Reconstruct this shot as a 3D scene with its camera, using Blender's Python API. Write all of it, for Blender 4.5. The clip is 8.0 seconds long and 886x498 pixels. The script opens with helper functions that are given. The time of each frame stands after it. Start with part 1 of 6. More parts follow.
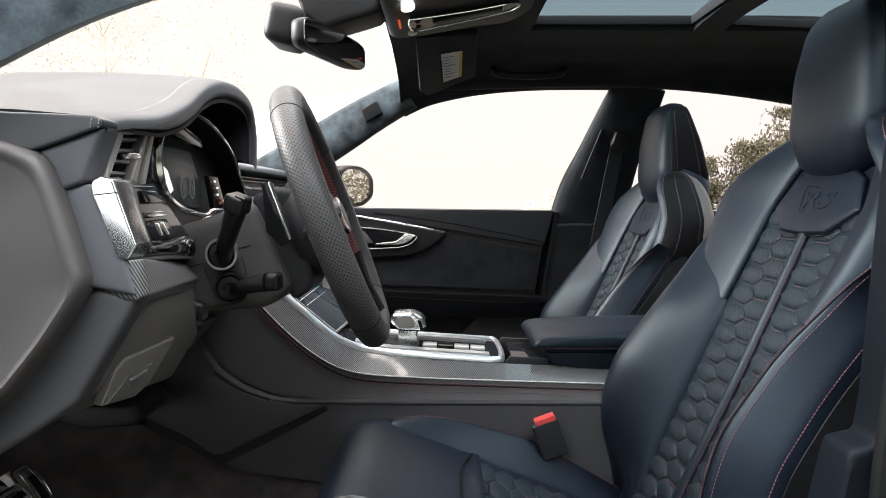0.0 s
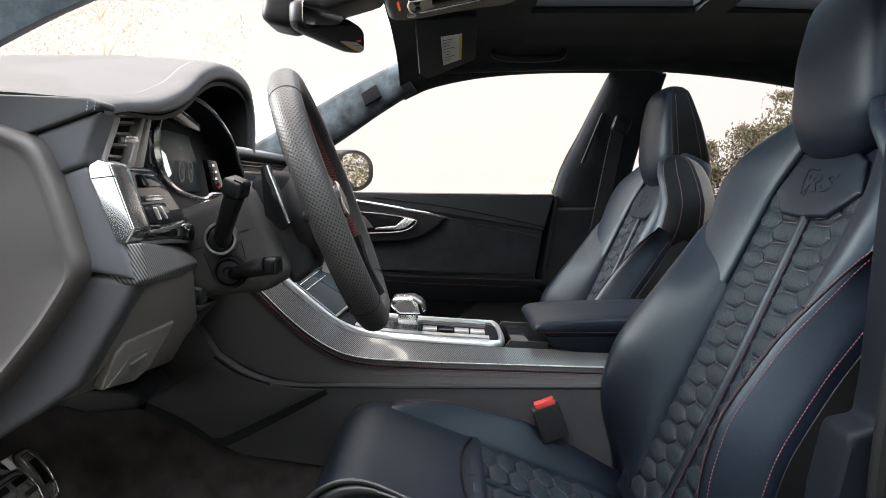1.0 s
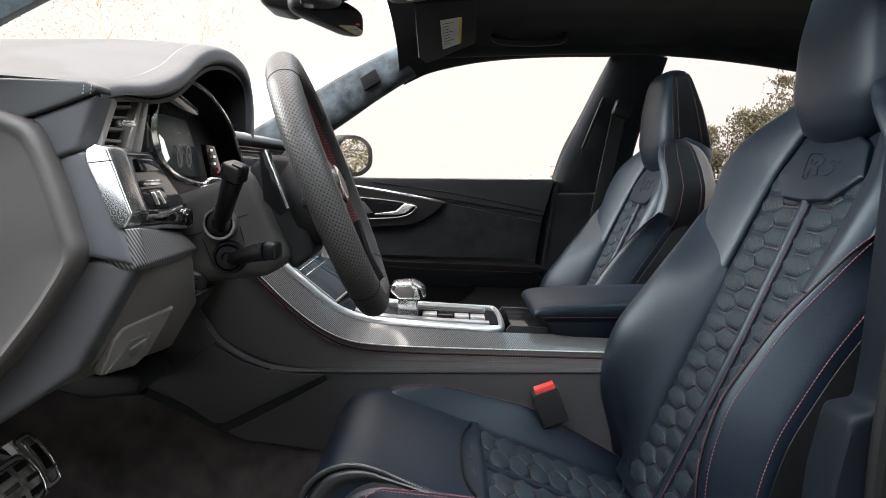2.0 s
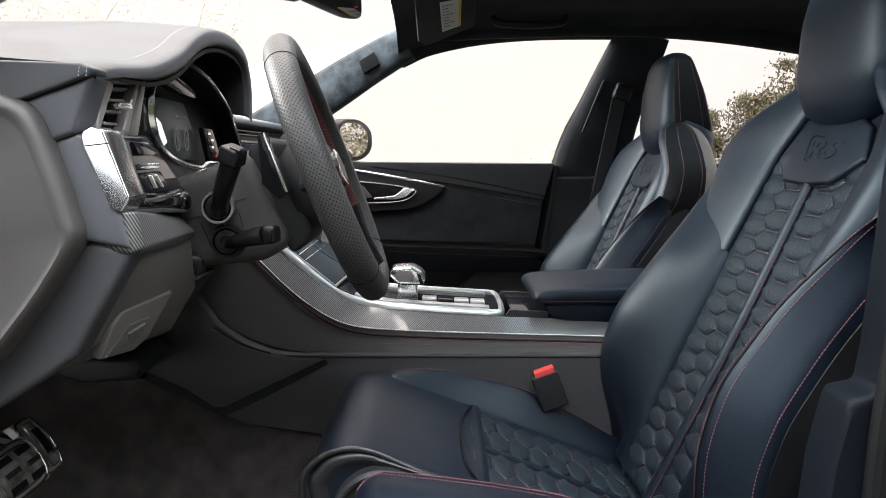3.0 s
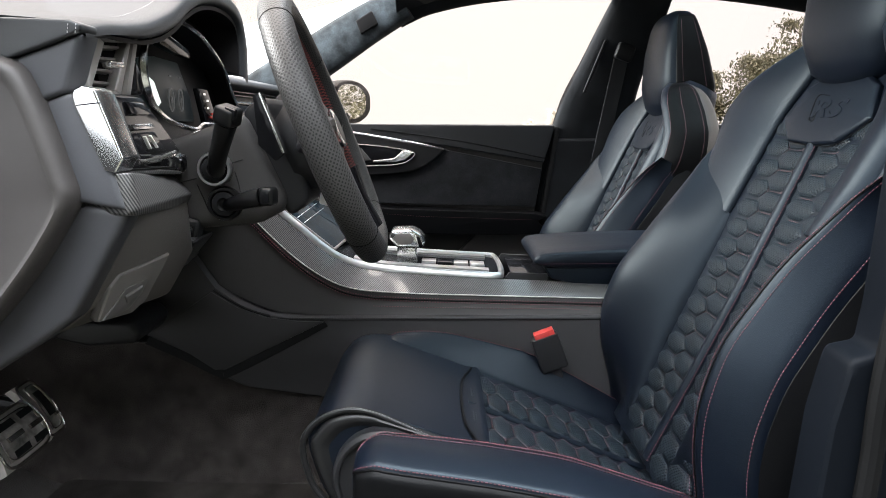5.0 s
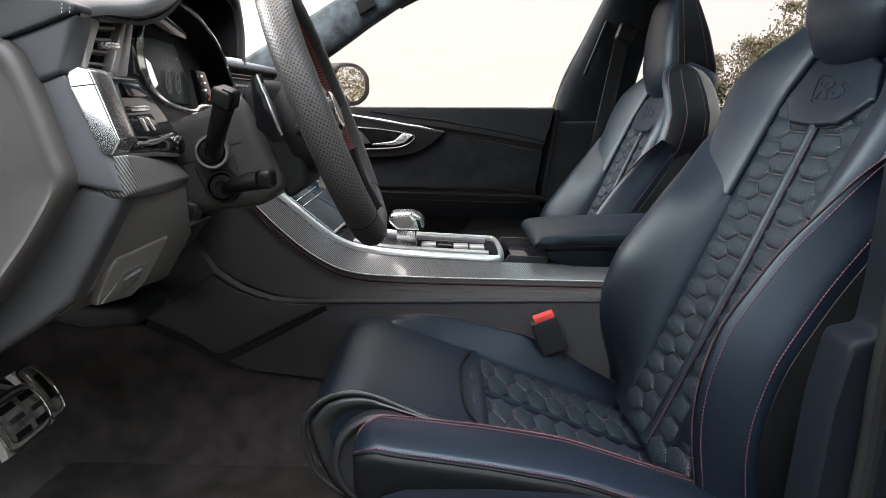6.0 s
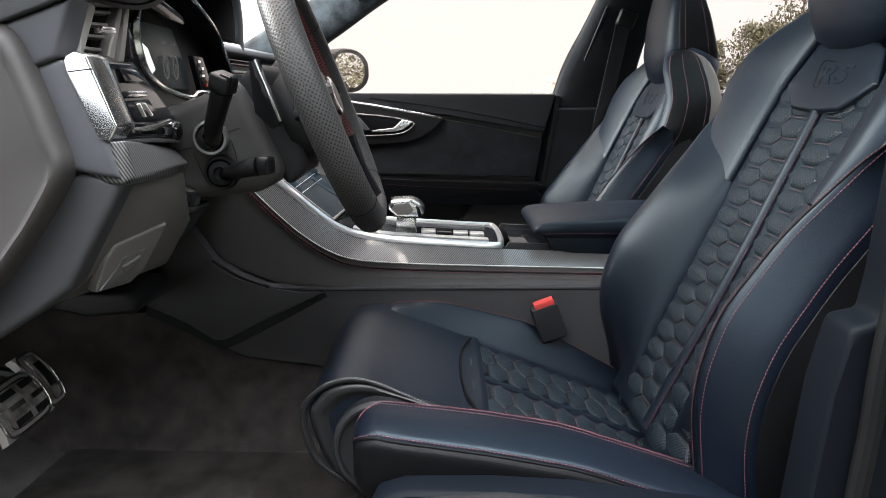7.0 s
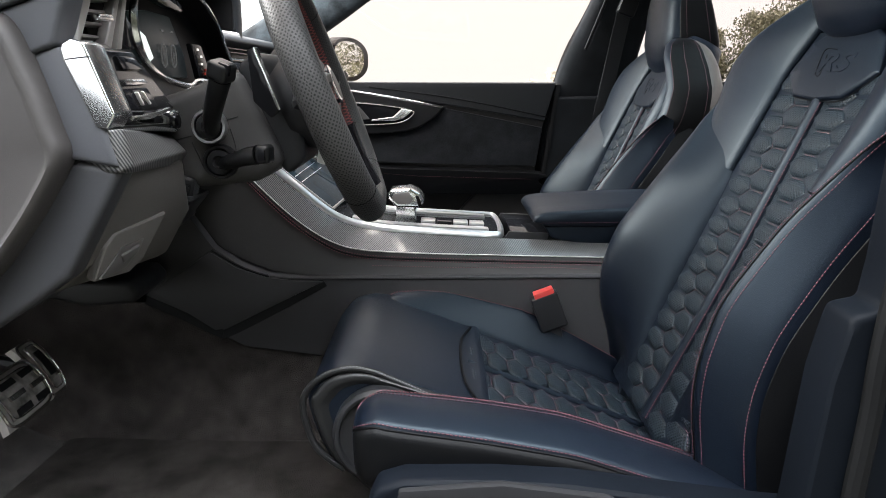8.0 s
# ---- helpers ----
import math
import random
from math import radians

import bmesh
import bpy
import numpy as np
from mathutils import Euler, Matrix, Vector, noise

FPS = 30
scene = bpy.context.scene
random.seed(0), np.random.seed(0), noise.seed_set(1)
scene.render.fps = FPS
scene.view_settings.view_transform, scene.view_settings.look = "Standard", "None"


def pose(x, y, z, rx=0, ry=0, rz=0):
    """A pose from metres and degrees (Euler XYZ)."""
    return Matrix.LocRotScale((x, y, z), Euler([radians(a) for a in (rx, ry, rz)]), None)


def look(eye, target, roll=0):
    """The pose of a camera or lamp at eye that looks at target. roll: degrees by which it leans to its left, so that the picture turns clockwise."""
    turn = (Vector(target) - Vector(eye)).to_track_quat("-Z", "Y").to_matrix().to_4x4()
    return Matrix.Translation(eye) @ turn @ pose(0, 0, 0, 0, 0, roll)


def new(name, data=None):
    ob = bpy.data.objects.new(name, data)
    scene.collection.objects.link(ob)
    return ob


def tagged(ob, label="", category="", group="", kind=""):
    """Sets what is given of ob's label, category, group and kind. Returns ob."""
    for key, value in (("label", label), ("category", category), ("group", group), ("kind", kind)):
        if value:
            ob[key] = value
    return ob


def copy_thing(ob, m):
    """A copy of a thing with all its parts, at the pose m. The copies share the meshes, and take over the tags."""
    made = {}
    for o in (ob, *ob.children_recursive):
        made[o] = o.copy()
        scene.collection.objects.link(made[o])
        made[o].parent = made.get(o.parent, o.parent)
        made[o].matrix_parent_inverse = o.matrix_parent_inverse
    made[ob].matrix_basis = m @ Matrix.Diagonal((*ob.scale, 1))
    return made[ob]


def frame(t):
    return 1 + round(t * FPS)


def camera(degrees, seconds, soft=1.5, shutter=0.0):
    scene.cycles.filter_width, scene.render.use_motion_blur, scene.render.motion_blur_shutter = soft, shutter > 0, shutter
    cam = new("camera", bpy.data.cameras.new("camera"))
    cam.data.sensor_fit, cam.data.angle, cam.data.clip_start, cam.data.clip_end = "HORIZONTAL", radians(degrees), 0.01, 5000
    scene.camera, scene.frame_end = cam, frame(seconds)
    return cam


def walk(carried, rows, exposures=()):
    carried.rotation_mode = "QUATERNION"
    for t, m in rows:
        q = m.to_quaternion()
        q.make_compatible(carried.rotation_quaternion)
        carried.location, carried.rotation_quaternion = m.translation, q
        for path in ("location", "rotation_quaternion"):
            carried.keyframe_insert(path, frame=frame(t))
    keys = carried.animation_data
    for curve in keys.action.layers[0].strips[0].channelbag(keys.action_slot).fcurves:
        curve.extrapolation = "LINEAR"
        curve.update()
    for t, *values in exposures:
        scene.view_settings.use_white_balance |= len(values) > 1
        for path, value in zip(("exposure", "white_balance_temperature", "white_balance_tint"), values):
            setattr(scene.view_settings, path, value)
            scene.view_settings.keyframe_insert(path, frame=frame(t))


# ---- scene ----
# World: x towards the car's tail, y from the driver's side to the passenger's, z up; y = 0 is the car's middle.

cam = camera(64.0, 8.0, soft=0.8)
ROWS = [  # seconds, x, y, z, tilt, lean
    (0.0, 0.0000, -1.3500, 1.1000, 86.000, 0.000), (0.5, 0.0001, -1.3486, 1.0993, 85.360, -0.040),
    (1.0, 0.0002, -1.3471, 1.0986, 84.770, -0.072), (1.5, 0.0004, -1.3455, 1.0977, 84.190, -0.109),
    (2.0, 0.0005, -1.3438, 1.0968, 83.640, -0.149), (2.5, 0.0007, -1.3420, 1.0959, 83.055, -0.191),
    (3.0, 0.0009, -1.3403, 1.0949, 82.420, -0.235), (3.5, 0.0011, -1.3385, 1.0938, 81.735, -0.279),
    (4.0, 0.0012, -1.3367, 1.0928, 81.000, -0.322), (4.5, 0.0014, -1.3350, 1.0918, 80.255, -0.364),
    (5.0, 0.0015, -1.3334, 1.0907, 79.535, -0.404), (5.5, 0.0017, -1.3318, 1.0897, 78.855, -0.440),
    (6.0, 0.0018, -1.3303, 1.0888, 78.235, -0.472), (6.5, 0.0019, -1.3289, 1.0879, 77.690, -0.499),
    (7.0, 0.0020, -1.3277, 1.0871, 77.220, -0.520), (7.5, 0.0021, -1.3267, 1.0863, 76.800, -0.533),
    (8.0, 0.0021, -1.3259, 1.0857, 76.405, -0.538)]
walk(cam, [(t, pose(x, y, z, tilt, 0, 0) @ pose(0, 0, 0, 0, 0, lean)) for t, x, y, z, tilt, lean in ROWS],
     exposures=[(0.0, 1.35), (8.0, 1.35)])

# ---- light: an overcast sky, bright all round, with a weak wide sun ----
world = bpy.data.worlds.new("overcast")
scene.world = world
world.use_nodes = True
wt = world.node_tree
wt.nodes.clear()
sky = wt.nodes.new("ShaderNodeTexSky")
sky.sky_type, sky.sun_disc = "NISHITA", False
sky.sun_elevation, sky.sun_rotation = radians(24), radians(-82)
sky.dust_density, sky.air_density = 4.0, 1.2
w_sky = wt.nodes.new("ShaderNodeBackground")
w_sky.inputs["Strength"].default_value = 0.12
w_cloud = wt.nodes.new("ShaderNodeBackground")
w_cloud.inputs["Color"].default_value = (0.95, 1.0, 1.055, 1)
w_co = wt.nodes.new("ShaderNodeTexCoord")  # an overcast sky brightens towards the zenith
w_sep = wt.nodes.new("ShaderNodeSeparateXYZ")
w_up = wt.nodes.new("ShaderNodeMapRange")
w_up.inputs["From Min"].default_value = 0.2
w_up.inputs["To Min"].default_value, w_up.inputs["To Max"].default_value = 1.28, 11.0
wt.links.new(w_co.outputs["Generated"], w_sep.inputs[0])
w_pow = wt.nodes.new("ShaderNodeMath")
w_pow.operation, w_pow.use_clamp, w_pow.inputs[1].default_value = "POWER", True, 1.9
w_abs = wt.nodes.new("ShaderNodeMath")
w_abs.operation, w_abs.inputs[1].default_value = "MAXIMUM", 0.0
wt.links.new(w_sep.outputs["Z"], w_abs.inputs[0])
wt.links.new(w_abs.outputs[0], w_pow.inputs[0])
wt.links.new(w_pow.outputs[0], w_up.inputs["Value"])
wt.links.new(w_up.outputs["Result"], w_cloud.inputs["Strength"])
w_mix = wt.nodes.new("ShaderNodeMixShader")
w_mix.inputs[0].default_value = 0.9
w_out = wt.nodes.new("ShaderNodeOutputWorld")
wt.links.new(sky.outputs[0], w_sky.inputs[0])
wt.links.new(w_sky.outputs[0], w_mix.inputs[1])
wt.links.new(w_cloud.outputs[0], w_mix.inputs[2])
wt.links.new(w_mix.outputs[0], w_out.inputs[0])
sun_data = bpy.data.lights.new("sun", "SUN")
sun_data.energy, sun_data.angle, sun_data.color = 6.5, radians(38), (0.97, 1.0, 1.0)
sun = new("sun", sun_data)
sun.matrix_world = look((-7.0, 1.0, 4.1), (0, 0, 0.9))


# ---- materials ----
def material(name, color, rough=0.5, metal=0.0, grain=0.0, grain_size=900.0, bump=0.0, vary=0.12, vary_size=6.0,
             sheen=0.0, coat=0.0, spec=0.5, kind="noise", dist=0.001, tint=None):
    """Principled material with two scales of variation: broad wear and fine grain with relief."""
    m = bpy.data.materials.new(name)
    m.use_nodes = True
    nt = m.node_tree
    b = nt.nodes["Principled BSDF"]
    b.inputs["Metallic"].default_value = metal
    b.inputs["Specular IOR Level"].default_value = spec
    if tint:
        b.inputs["Specular Tint"].default_value = (*tint, 1)
    b.inputs["Coat Weight"].default_value = coat
    b.inputs["Coat Roughness"].default_value = 0.06
    if sheen:
        b.inputs["Sheen Weight"].default_value = sheen
        b.inputs["Sheen Roughness"].default_value = 0.45
    co = nt.nodes.new("ShaderNodeTexCoord")
    n1 = nt.nodes.new("ShaderNodeTexNoise")
    n1.inputs["Scale"].default_value = vary_size
    n1.inputs["Detail"].default_value = 5
    nt.links.new(co.outputs["Object"], n1.inputs["Vector"])
    if kind == "cells":
        n2 = nt.nodes.new("ShaderNodeTexVoronoi")
        n2.feature = "DISTANCE_TO_EDGE"
        n2.inputs["Scale"].default_value = grain_size
        fine = n2.outputs["Distance"]
    else:
        n2 = nt.nodes.new("ShaderNodeTexNoise")
        n2.inputs["Scale"].default_value = grain_size
        n2.inputs["Detail"].default_value = 3
        fine = n2.outputs["Fac"]
    nt.links.new(co.outputs["Object"], n2.inputs["Vector"])
    mix = nt.nodes.new("ShaderNodeMix")
    mix.data_type = "RGBA"
    dark = [c * (1 - vary) for c in color]
    light = [min(1, c * (1 + vary)) for c in color]
    mix.inputs["A"].default_value = (*dark, 1)
    mix.inputs["B"].default_value = (*light, 1)
    spread = nt.nodes.new("ShaderNodeMapRange")
    spread.inputs["From Min"].default_value, spread.inputs["From Max"].default_value = 0.32, 0.68
    nt.links.new(n1.outputs["Fac"], spread.inputs["Value"])
    nt.links.new(spread.outputs["Result"], mix.inputs["Factor"])
    col = mix.outputs["Result"]
    if grain:
        mul = nt.nodes.new("ShaderNodeMix")
        mul.data_type, mul.blend_type = "RGBA", "MULTIPLY"
        mul.inputs["Factor"].default_value = grain
        nt.links.new(col, mul.inputs["A"])
        nt.links.new(fine, mul.inputs["B"])
        col = mul.outputs["Result"]
    nt.links.new(col, b.inputs["Base Color"])
    rr = nt.nodes.new("ShaderNodeMapRange")
    rr.inputs["To Min"].default_value = rough * 0.85
    rr.inputs["To Max"].default_value = min(1, rough * 1.15)
    nt.links.new(n1.outputs["Fac"], rr.inputs["Value"])
    nt.links.new(rr.outputs["Result"], b.inputs["Roughness"])
    if bump:
        bp = nt.nodes.new("ShaderNodeBump")
        bp.inputs["Strength"].default_value = bump
        bp.inputs["Distance"].default_value = dist
        nt.links.new(fine, bp.inputs["Height"])
        nt.links.new(bp.outputs["Normal"], b.inputs["Normal"])
    return m


def twill(name):
    """Carbon-fibre twill: diagonal bands of dark and grey fibre under clear lacquer."""
    m = material(name, (0.03, 0.03, 0.032), 0.35, coat=0.6)
    nt = m.node_tree
    b = nt.nodes["Principled BSDF"]
    co = nt.nodes.new("ShaderNodeTexCoord")
    mp = nt.nodes.new("ShaderNodeMapping")
    mp.inputs["Rotation"].default_value = (radians(4), radians(-6), radians(5))
    wv = nt.nodes.new("ShaderNodeTexWave")
    wv.bands_direction = "DIAGONAL"
    wv.inputs["Scale"].default_value = 130.0
    wv.inputs["Distortion"].default_value = 0.3
    rp = nt.nodes.new("ShaderNodeValToRGB")
    rp.color_ramp.elements[0].position, rp.color_ramp.elements[0].color = 0.35, (0.025, 0.025, 0.026, 1)
    rp.color_ramp.elements[1].position, rp.color_ramp.elements[1].color = 0.65, (0.125, 0.12, 0.118, 1)
    nt.links.new(co.outputs["Object"], mp.inputs["Vector"])
    nt.links.new(mp.outputs["Vector"], wv.inputs["Vector"])
    nt.links.new(wv.outputs["Fac"], rp.inputs["Fac"])
    nt.links.new(rp.outputs["Color"], b.inputs["Base Color"])
    b.inputs["Metallic"].default_value = 0.35
    return m


def perforated(name, color, rough, pitch, coords, hole=0.30, tilt=0, relief=0.8):
    """Leather with a regular staggered pattern of small pricked holes. pitch: holes a unit of the coordinates."""
    m = material(name, color, rough, grain=0.2, grain_size=900, spec=0.26)
    nt = m.node_tree
    b = nt.nodes["Principled BSDF"]
    co = nt.nodes.new("ShaderNodeTexCoord")
    mp = nt.nodes.new("ShaderNodeMapping")
    mp.inputs["Rotation"].default_value = (0, radians(tilt), radians(45))
    mp.inputs["Scale"].default_value = (pitch, pitch, pitch)
    vo = nt.nodes.new("ShaderNodeTexVoronoi")
    vo.voronoi_dimensions = "2D"
    vo.inputs["Scale"].default_value = 1.0
    vo.inputs["Randomness"].default_value = 0.0
    mr = nt.nodes.new("ShaderNodeMapRange")
    mr.inputs["From Min"].default_value, mr.inputs["From Max"].default_value = hole * 0.6, hole * 1.3
    mul = nt.nodes.new("ShaderNodeMix")
    mul.data_type, mul.blend_type = "RGBA", "MULTIPLY"
    mul.inputs["Factor"].default_value = 0.85
    base = b.inputs["Base Color"].links[0].from_socket
    nt.links.new(co.outputs[coords], mp.inputs["Vector"])
    nt.links.new(mp.outputs["Vector"], vo.inputs["Vector"])
    nt.links.new(vo.outputs["Distance"], mr.inputs["Value"])
    nt.links.new(base, mul.inputs["A"])
    nt.links.new(mr.outputs["Result"], mul.inputs["B"])
    nt.links.new(mul.outputs["Result"], b.inputs["Base Color"])
    bp = nt.nodes.new("ShaderNodeBump")
    bp.inputs["Strength"].default_value, bp.inputs["Distance"].default_value = relief, 0.001
    nt.links.new(mr.outputs["Result"], bp.inputs["Height"])
    nt.links.new(bp.outputs["Normal"], b.inputs["Normal"])
    return m


def pane(name, tint, gloss=0.04):
    m = bpy.data.materials.new(name)
    m.use_nodes = True
    nt = m.node_tree
    nt.nodes.clear()
    tr = nt.nodes.new("ShaderNodeBsdfTransparent")
    tr.inputs["Color"].default_value = (*tint, 1)
    gl = nt.nodes.new("ShaderNodeBsdfGlossy")
    gl.inputs["Roughness"].default_value = 0.02
    mx = nt.nodes.new("ShaderNodeMixShader")
    mx.inputs[0].default_value = gloss
    out = nt.nodes.new("ShaderNodeOutputMaterial")
    nt.links.new(tr.outputs[0], mx.inputs[1])
    nt.links.new(gl.outputs[0], mx.inputs[2])
    nt.links.new(mx.outputs[0], out.inputs[0])
    return m


def glow(name, color, strength):
    m = bpy.data.materials.new(name)
    m.use_nodes = True
    b = m.node_tree.nodes["Principled BSDF"]
    b.inputs["Base Color"].default_value = (0.01, 0.01, 0.012, 1)
    b.inputs["Roughness"].default_value = 0.3
    b.inputs["Specular IOR Level"].default_value = 0.12
    b.inputs["Emission Color"].default_value = (*color, 1)
    b.inputs["Emission Strength"].default_value = strength
    return m


LEATHER = material("leather", (0.0030, 0.0048, 0.0098), 0.41, spec=0.28, tint=(0.73, 0.90, 1.0), grain=0.35, grain_size=700, bump=0.25, kind="cells", dist=0.0006, vary=0.15)
LEATHER_SIDE = material("leather_black", (0.0026, 0.0027, 0.0032), 0.42, spec=0.12, grain=0.3, grain_size=700, bump=0.25, kind="cells", dist=0.0006)
PERFORATED = perforated("perforated_leather", (0.0078, 0.0138, 0.0196), 0.44, 235.0, "Object", 0.30)
PERF_FIELD = perforated("perforated_quilt_ground", (0.0072, 0.0128, 0.0182), 0.46, 235.0, "Object", 0.30, 64)
DASH_LEATHER = material("dash_leather", (0.031, 0.033, 0.037), 0.44, grain=0.3, grain_size=900, bump=0.2, kind="cells", dist=0.0005)
DASH_PLASTIC = material("dash_soft_plastic", (0.057, 0.0505, 0.0485), 0.5, grain=0.4, grain_size=1100, bump=0.35, kind="cells", dist=0.0006)
PLASTIC = material("black_plastic", (0.015, 0.015, 0.0165), 0.45, grain=0.3, grain_size=1400, bump=0.25, dist=0.0004, spec=0.25)
GREY_PLASTIC = material("grey_plastic", (0.076, 0.072, 0.071), 0.5, grain=0.3, grain_size=1400, bump=0.25, dist=0.0004, spec=0.35)
GLOSS = material("gloss_black", (0.007, 0.007, 0.008), 0.10, spec=0.15)
CHROME = material("satin_chrome", (0.80, 0.80, 0.80), 0.20, metal=1.0, vary=0.05)
SILVER = material("brushed_aluminium", (0.72, 0.72, 0.73), 0.30, metal=1.0, vary=0.06)
ALCANTARA = material("suede_lining", (0.058, 0.072, 0.083), 0.95, grain=0.5, grain_size=260, bump=0.5, sheen=0.25, vary=0.6, vary_size=24, spec=0.1)
HEADLINER = material("black_headliner", (0.024, 0.025, 0.028), 0.95, grain=0.5, grain_size=500, bump=0.4, sheen=0.1, vary=0.3, vary_size=10, spec=0.1)
CARPET = material("black_carpet", (0.074, 0.064, 0.060), 1.0, grain=0.8, grain_size=650, bump=1.0, vary=0.42, vary_size=24, sheen=0.15, spec=0.05, dist=0.003)
FLOOR_MAT = material("mat_carpet", (0.064, 0.057, 0.053), 1.0, grain=0.8, grain_size=650, bump=1.0, vary=0.5, vary_size=14, spec=0.05, dist=0.003)
THREAD = material("red_thread", (0.105, 0.034, 0.043), 0.75)
DARK_THREAD = material("dark_red_thread", (0.10, 0.046, 0.054), 0.75)
PALE_THREAD = material("pale_grey_thread", (0.34, 0.34, 0.34), 0.7)
GREY_THREAD = material("grey_thread", (0.10, 0.10, 0.104), 0.7)
RED = material("red_plastic", (0.48, 0.045, 0.04), 0.3)
CONSOLE_LEATHER = material("console_leather", (0.042, 0.040, 0.040), 0.5, grain=0.3, grain_size=800, bump=0.25, kind="cells", dist=0.0005, spec=0.35)
DOOR_SUEDE = material("door_suede", (0.035, 0.037, 0.042), 0.95, grain=0.5, grain_size=300, bump=0.5, sheen=0.15, vary=0.35, vary_size=16, spec=0.1)
CARBON = twill("carbon_fibre")
SATIN = material("satin_trim", (0.20, 0.185, 0.175), 0.36, metal=0.35, vary=0.08)
PEDAL_STEEL = material("pedal_steel", (0.44, 0.41, 0.385), 0.34, metal=0.45, vary=0.25, vary_size=30)
# near-black stands in for the shade here; the plastic itself is paler
PILLAR_SHADED = material("pillar_trim_shaded", (0.0024, 0.0033, 0.0050), 0.55, grain=0.3, grain_size=1400, bump=0.25, dist=0.0004, spec=0.06)
CONSOLE_PLASTIC = material("console_plastic", (0.036, 0.035, 0.037), 0.55, grain=0.3, grain_size=1400, bump=0.25, dist=0.0004, spec=0.3)
DARK_TRIM = material("dark_pillar_lining", (0.016, 0.018, 0.021), 0.8, grain=0.4, grain_size=500, bump=0.3, vary=0.35, vary_size=14, spec=0.2)
COLUMN = material("column_plastic", (0.062, 0.059, 0.058), 0.55, grain=0.4, grain_size=1100, bump=0.35, kind="cells", dist=0.0006, spec=0.3)
END_PLASTIC = material("end_panel_plastic", (0.064, 0.065, 0.072), 0.5, grain=0.3, grain_size=1400, bump=0.25, dist=0.0004, spec=0.35)
BINNACLE = material("black_binnacle", (0.007, 0.007, 0.008), 0.5, grain=0.3, grain_size=1400, spec=0.15)
BROWN_LEATHER = material("warm_grey_leather", (0.095, 0.084, 0.076), 0.45, grain=0.3, grain_size=700, bump=0.2, kind="cells", dist=0.0005)
PIANO = material("piano_black", (0.006, 0.006, 0.007), 0.06, spec=0.5)
SHIELD = material("seat_shield_plastic", (0.0040, 0.0052, 0.0076), 0.45, grain=0.3, grain_size=1400, bump=0.25, dist=0.0004, spec=0.05)
RUBBER = material("rubber", (0.009, 0.009, 0.010), 0.75, spec=0.2)
PAPER = material("label_paper", (0.62, 0.61, 0.58), 0.7)
INK = material("label_ink", (0.08, 0.08, 0.08), 0.7)
AMBER = material("label_amber", (0.75, 0.5, 0.05), 0.6)
SIDE_GLASS = pane("side_glass", (0.640, 0.592, 0.556), 0.02)
TINTED_GLASS = pane("tinted_glass", (0.625, 0.578, 0.552), 0.02)
ROOF_GLASS = pane("roof_glass", (0.30, 0.34, 0.35), 0.05)
MIRROR = material("mirror_silver", (0.85, 0.86, 0.87), 0.02, metal=1.0, vary=0.0)


# ---- modelling helpers ----
def spline(points, n, closed=False):
    """n points on a Catmull-Rom curve through the given ones."""
    p = [Vector(q) for q in points]
    k = len(p)
    out = []
    spans = k if closed else k - 1
    for j in range(n):
        u = j * spans / (n if closed else n - 1)
        i = min(int(u), spans - 1)
        w = u - i
        if closed:
            a, b, c, d = (p[(i + o) % k] for o in (-1, 0, 1, 2))
        else:
            a, b, c, d = p[max(i - 1, 0)], p[i], p[i + 1], p[min(i + 2, k - 1)]
        out.append(0.5 * ((2 * b) + (c - a) * w + (2 * a - 5 * b + 4 * c - d) * w * w + (3 * b - 3 * c + d - a) * w ** 3))
    return out


def ramp(x, xs, ys):
    return float(np.interp(x, xs, ys))


def soft_ramp(x, xs, ys, reach=0.028):
    """ramp() with its corners rounded."""
    return sum(ramp(x + o * reach, xs, ys) * w for o, w in ((-1, 1), (-0.5, 2), (0, 3), (0.5, 2), (1, 1))) / 9


def loft(rings, caps=True, bm=None, closed=True):
    """Skin through rings of equal length."""
    bm = bm or bmesh.new()
    rows = [[bm.verts.new(p) for p in r] for r in rings]
    m = len(rows[0])
    for a, b in zip(rows, rows[1:]):
        for j in range(m if closed else m - 1):
            k = (j + 1) % m
            bm.faces.new((a[j], a[k], b[k], b[j]))
    if caps and closed:
        bm.faces.new(rows[0][::-1])
        bm.faces.new(rows[-1])
    bmesh.ops.recalc_face_normals(bm, faces=bm.faces)
    return bm


def loft_uv(rings, along, around):
    """Closed skin as loft(), with UV laid along the rings (along repeats) and round them (around repeats)."""
    bm = bmesh.new()
    uv = bm.loops.layers.uv.new("UVMap")
    rows = [[bm.verts.new(p) for p in r] for r in rings]
    n, m = len(rows), len(rows[0])
    for i in range(n - 1):
        for j in range(m):
            k = (j + 1) % m
            f = bm.faces.new((rows[i][j], rows[i][k], rows[i + 1][k], rows[i + 1][j]))
            for lp, (a, b) in zip(f.loops, ((i, j), (i, j + 1), (i + 1, j + 1), (i + 1, j))):
                lp[uv].uv = (a / (n - 1) * along, b / m * around)
    bmesh.ops.recalc_face_normals(bm, faces=bm.faces)
    return bm


def soften(bm, size, segments=2, angle=25):
    edges = [e for e in bm.edges if len(e.link_faces) == 2 and e.calc_face_angle(0) > radians(angle)]
    if edges and size:
        bmesh.ops.bevel(bm, geom=edges, offset=size, segments=segments, profile=0.6, affect="EDGES", clamp_overlap=True)
    return bm


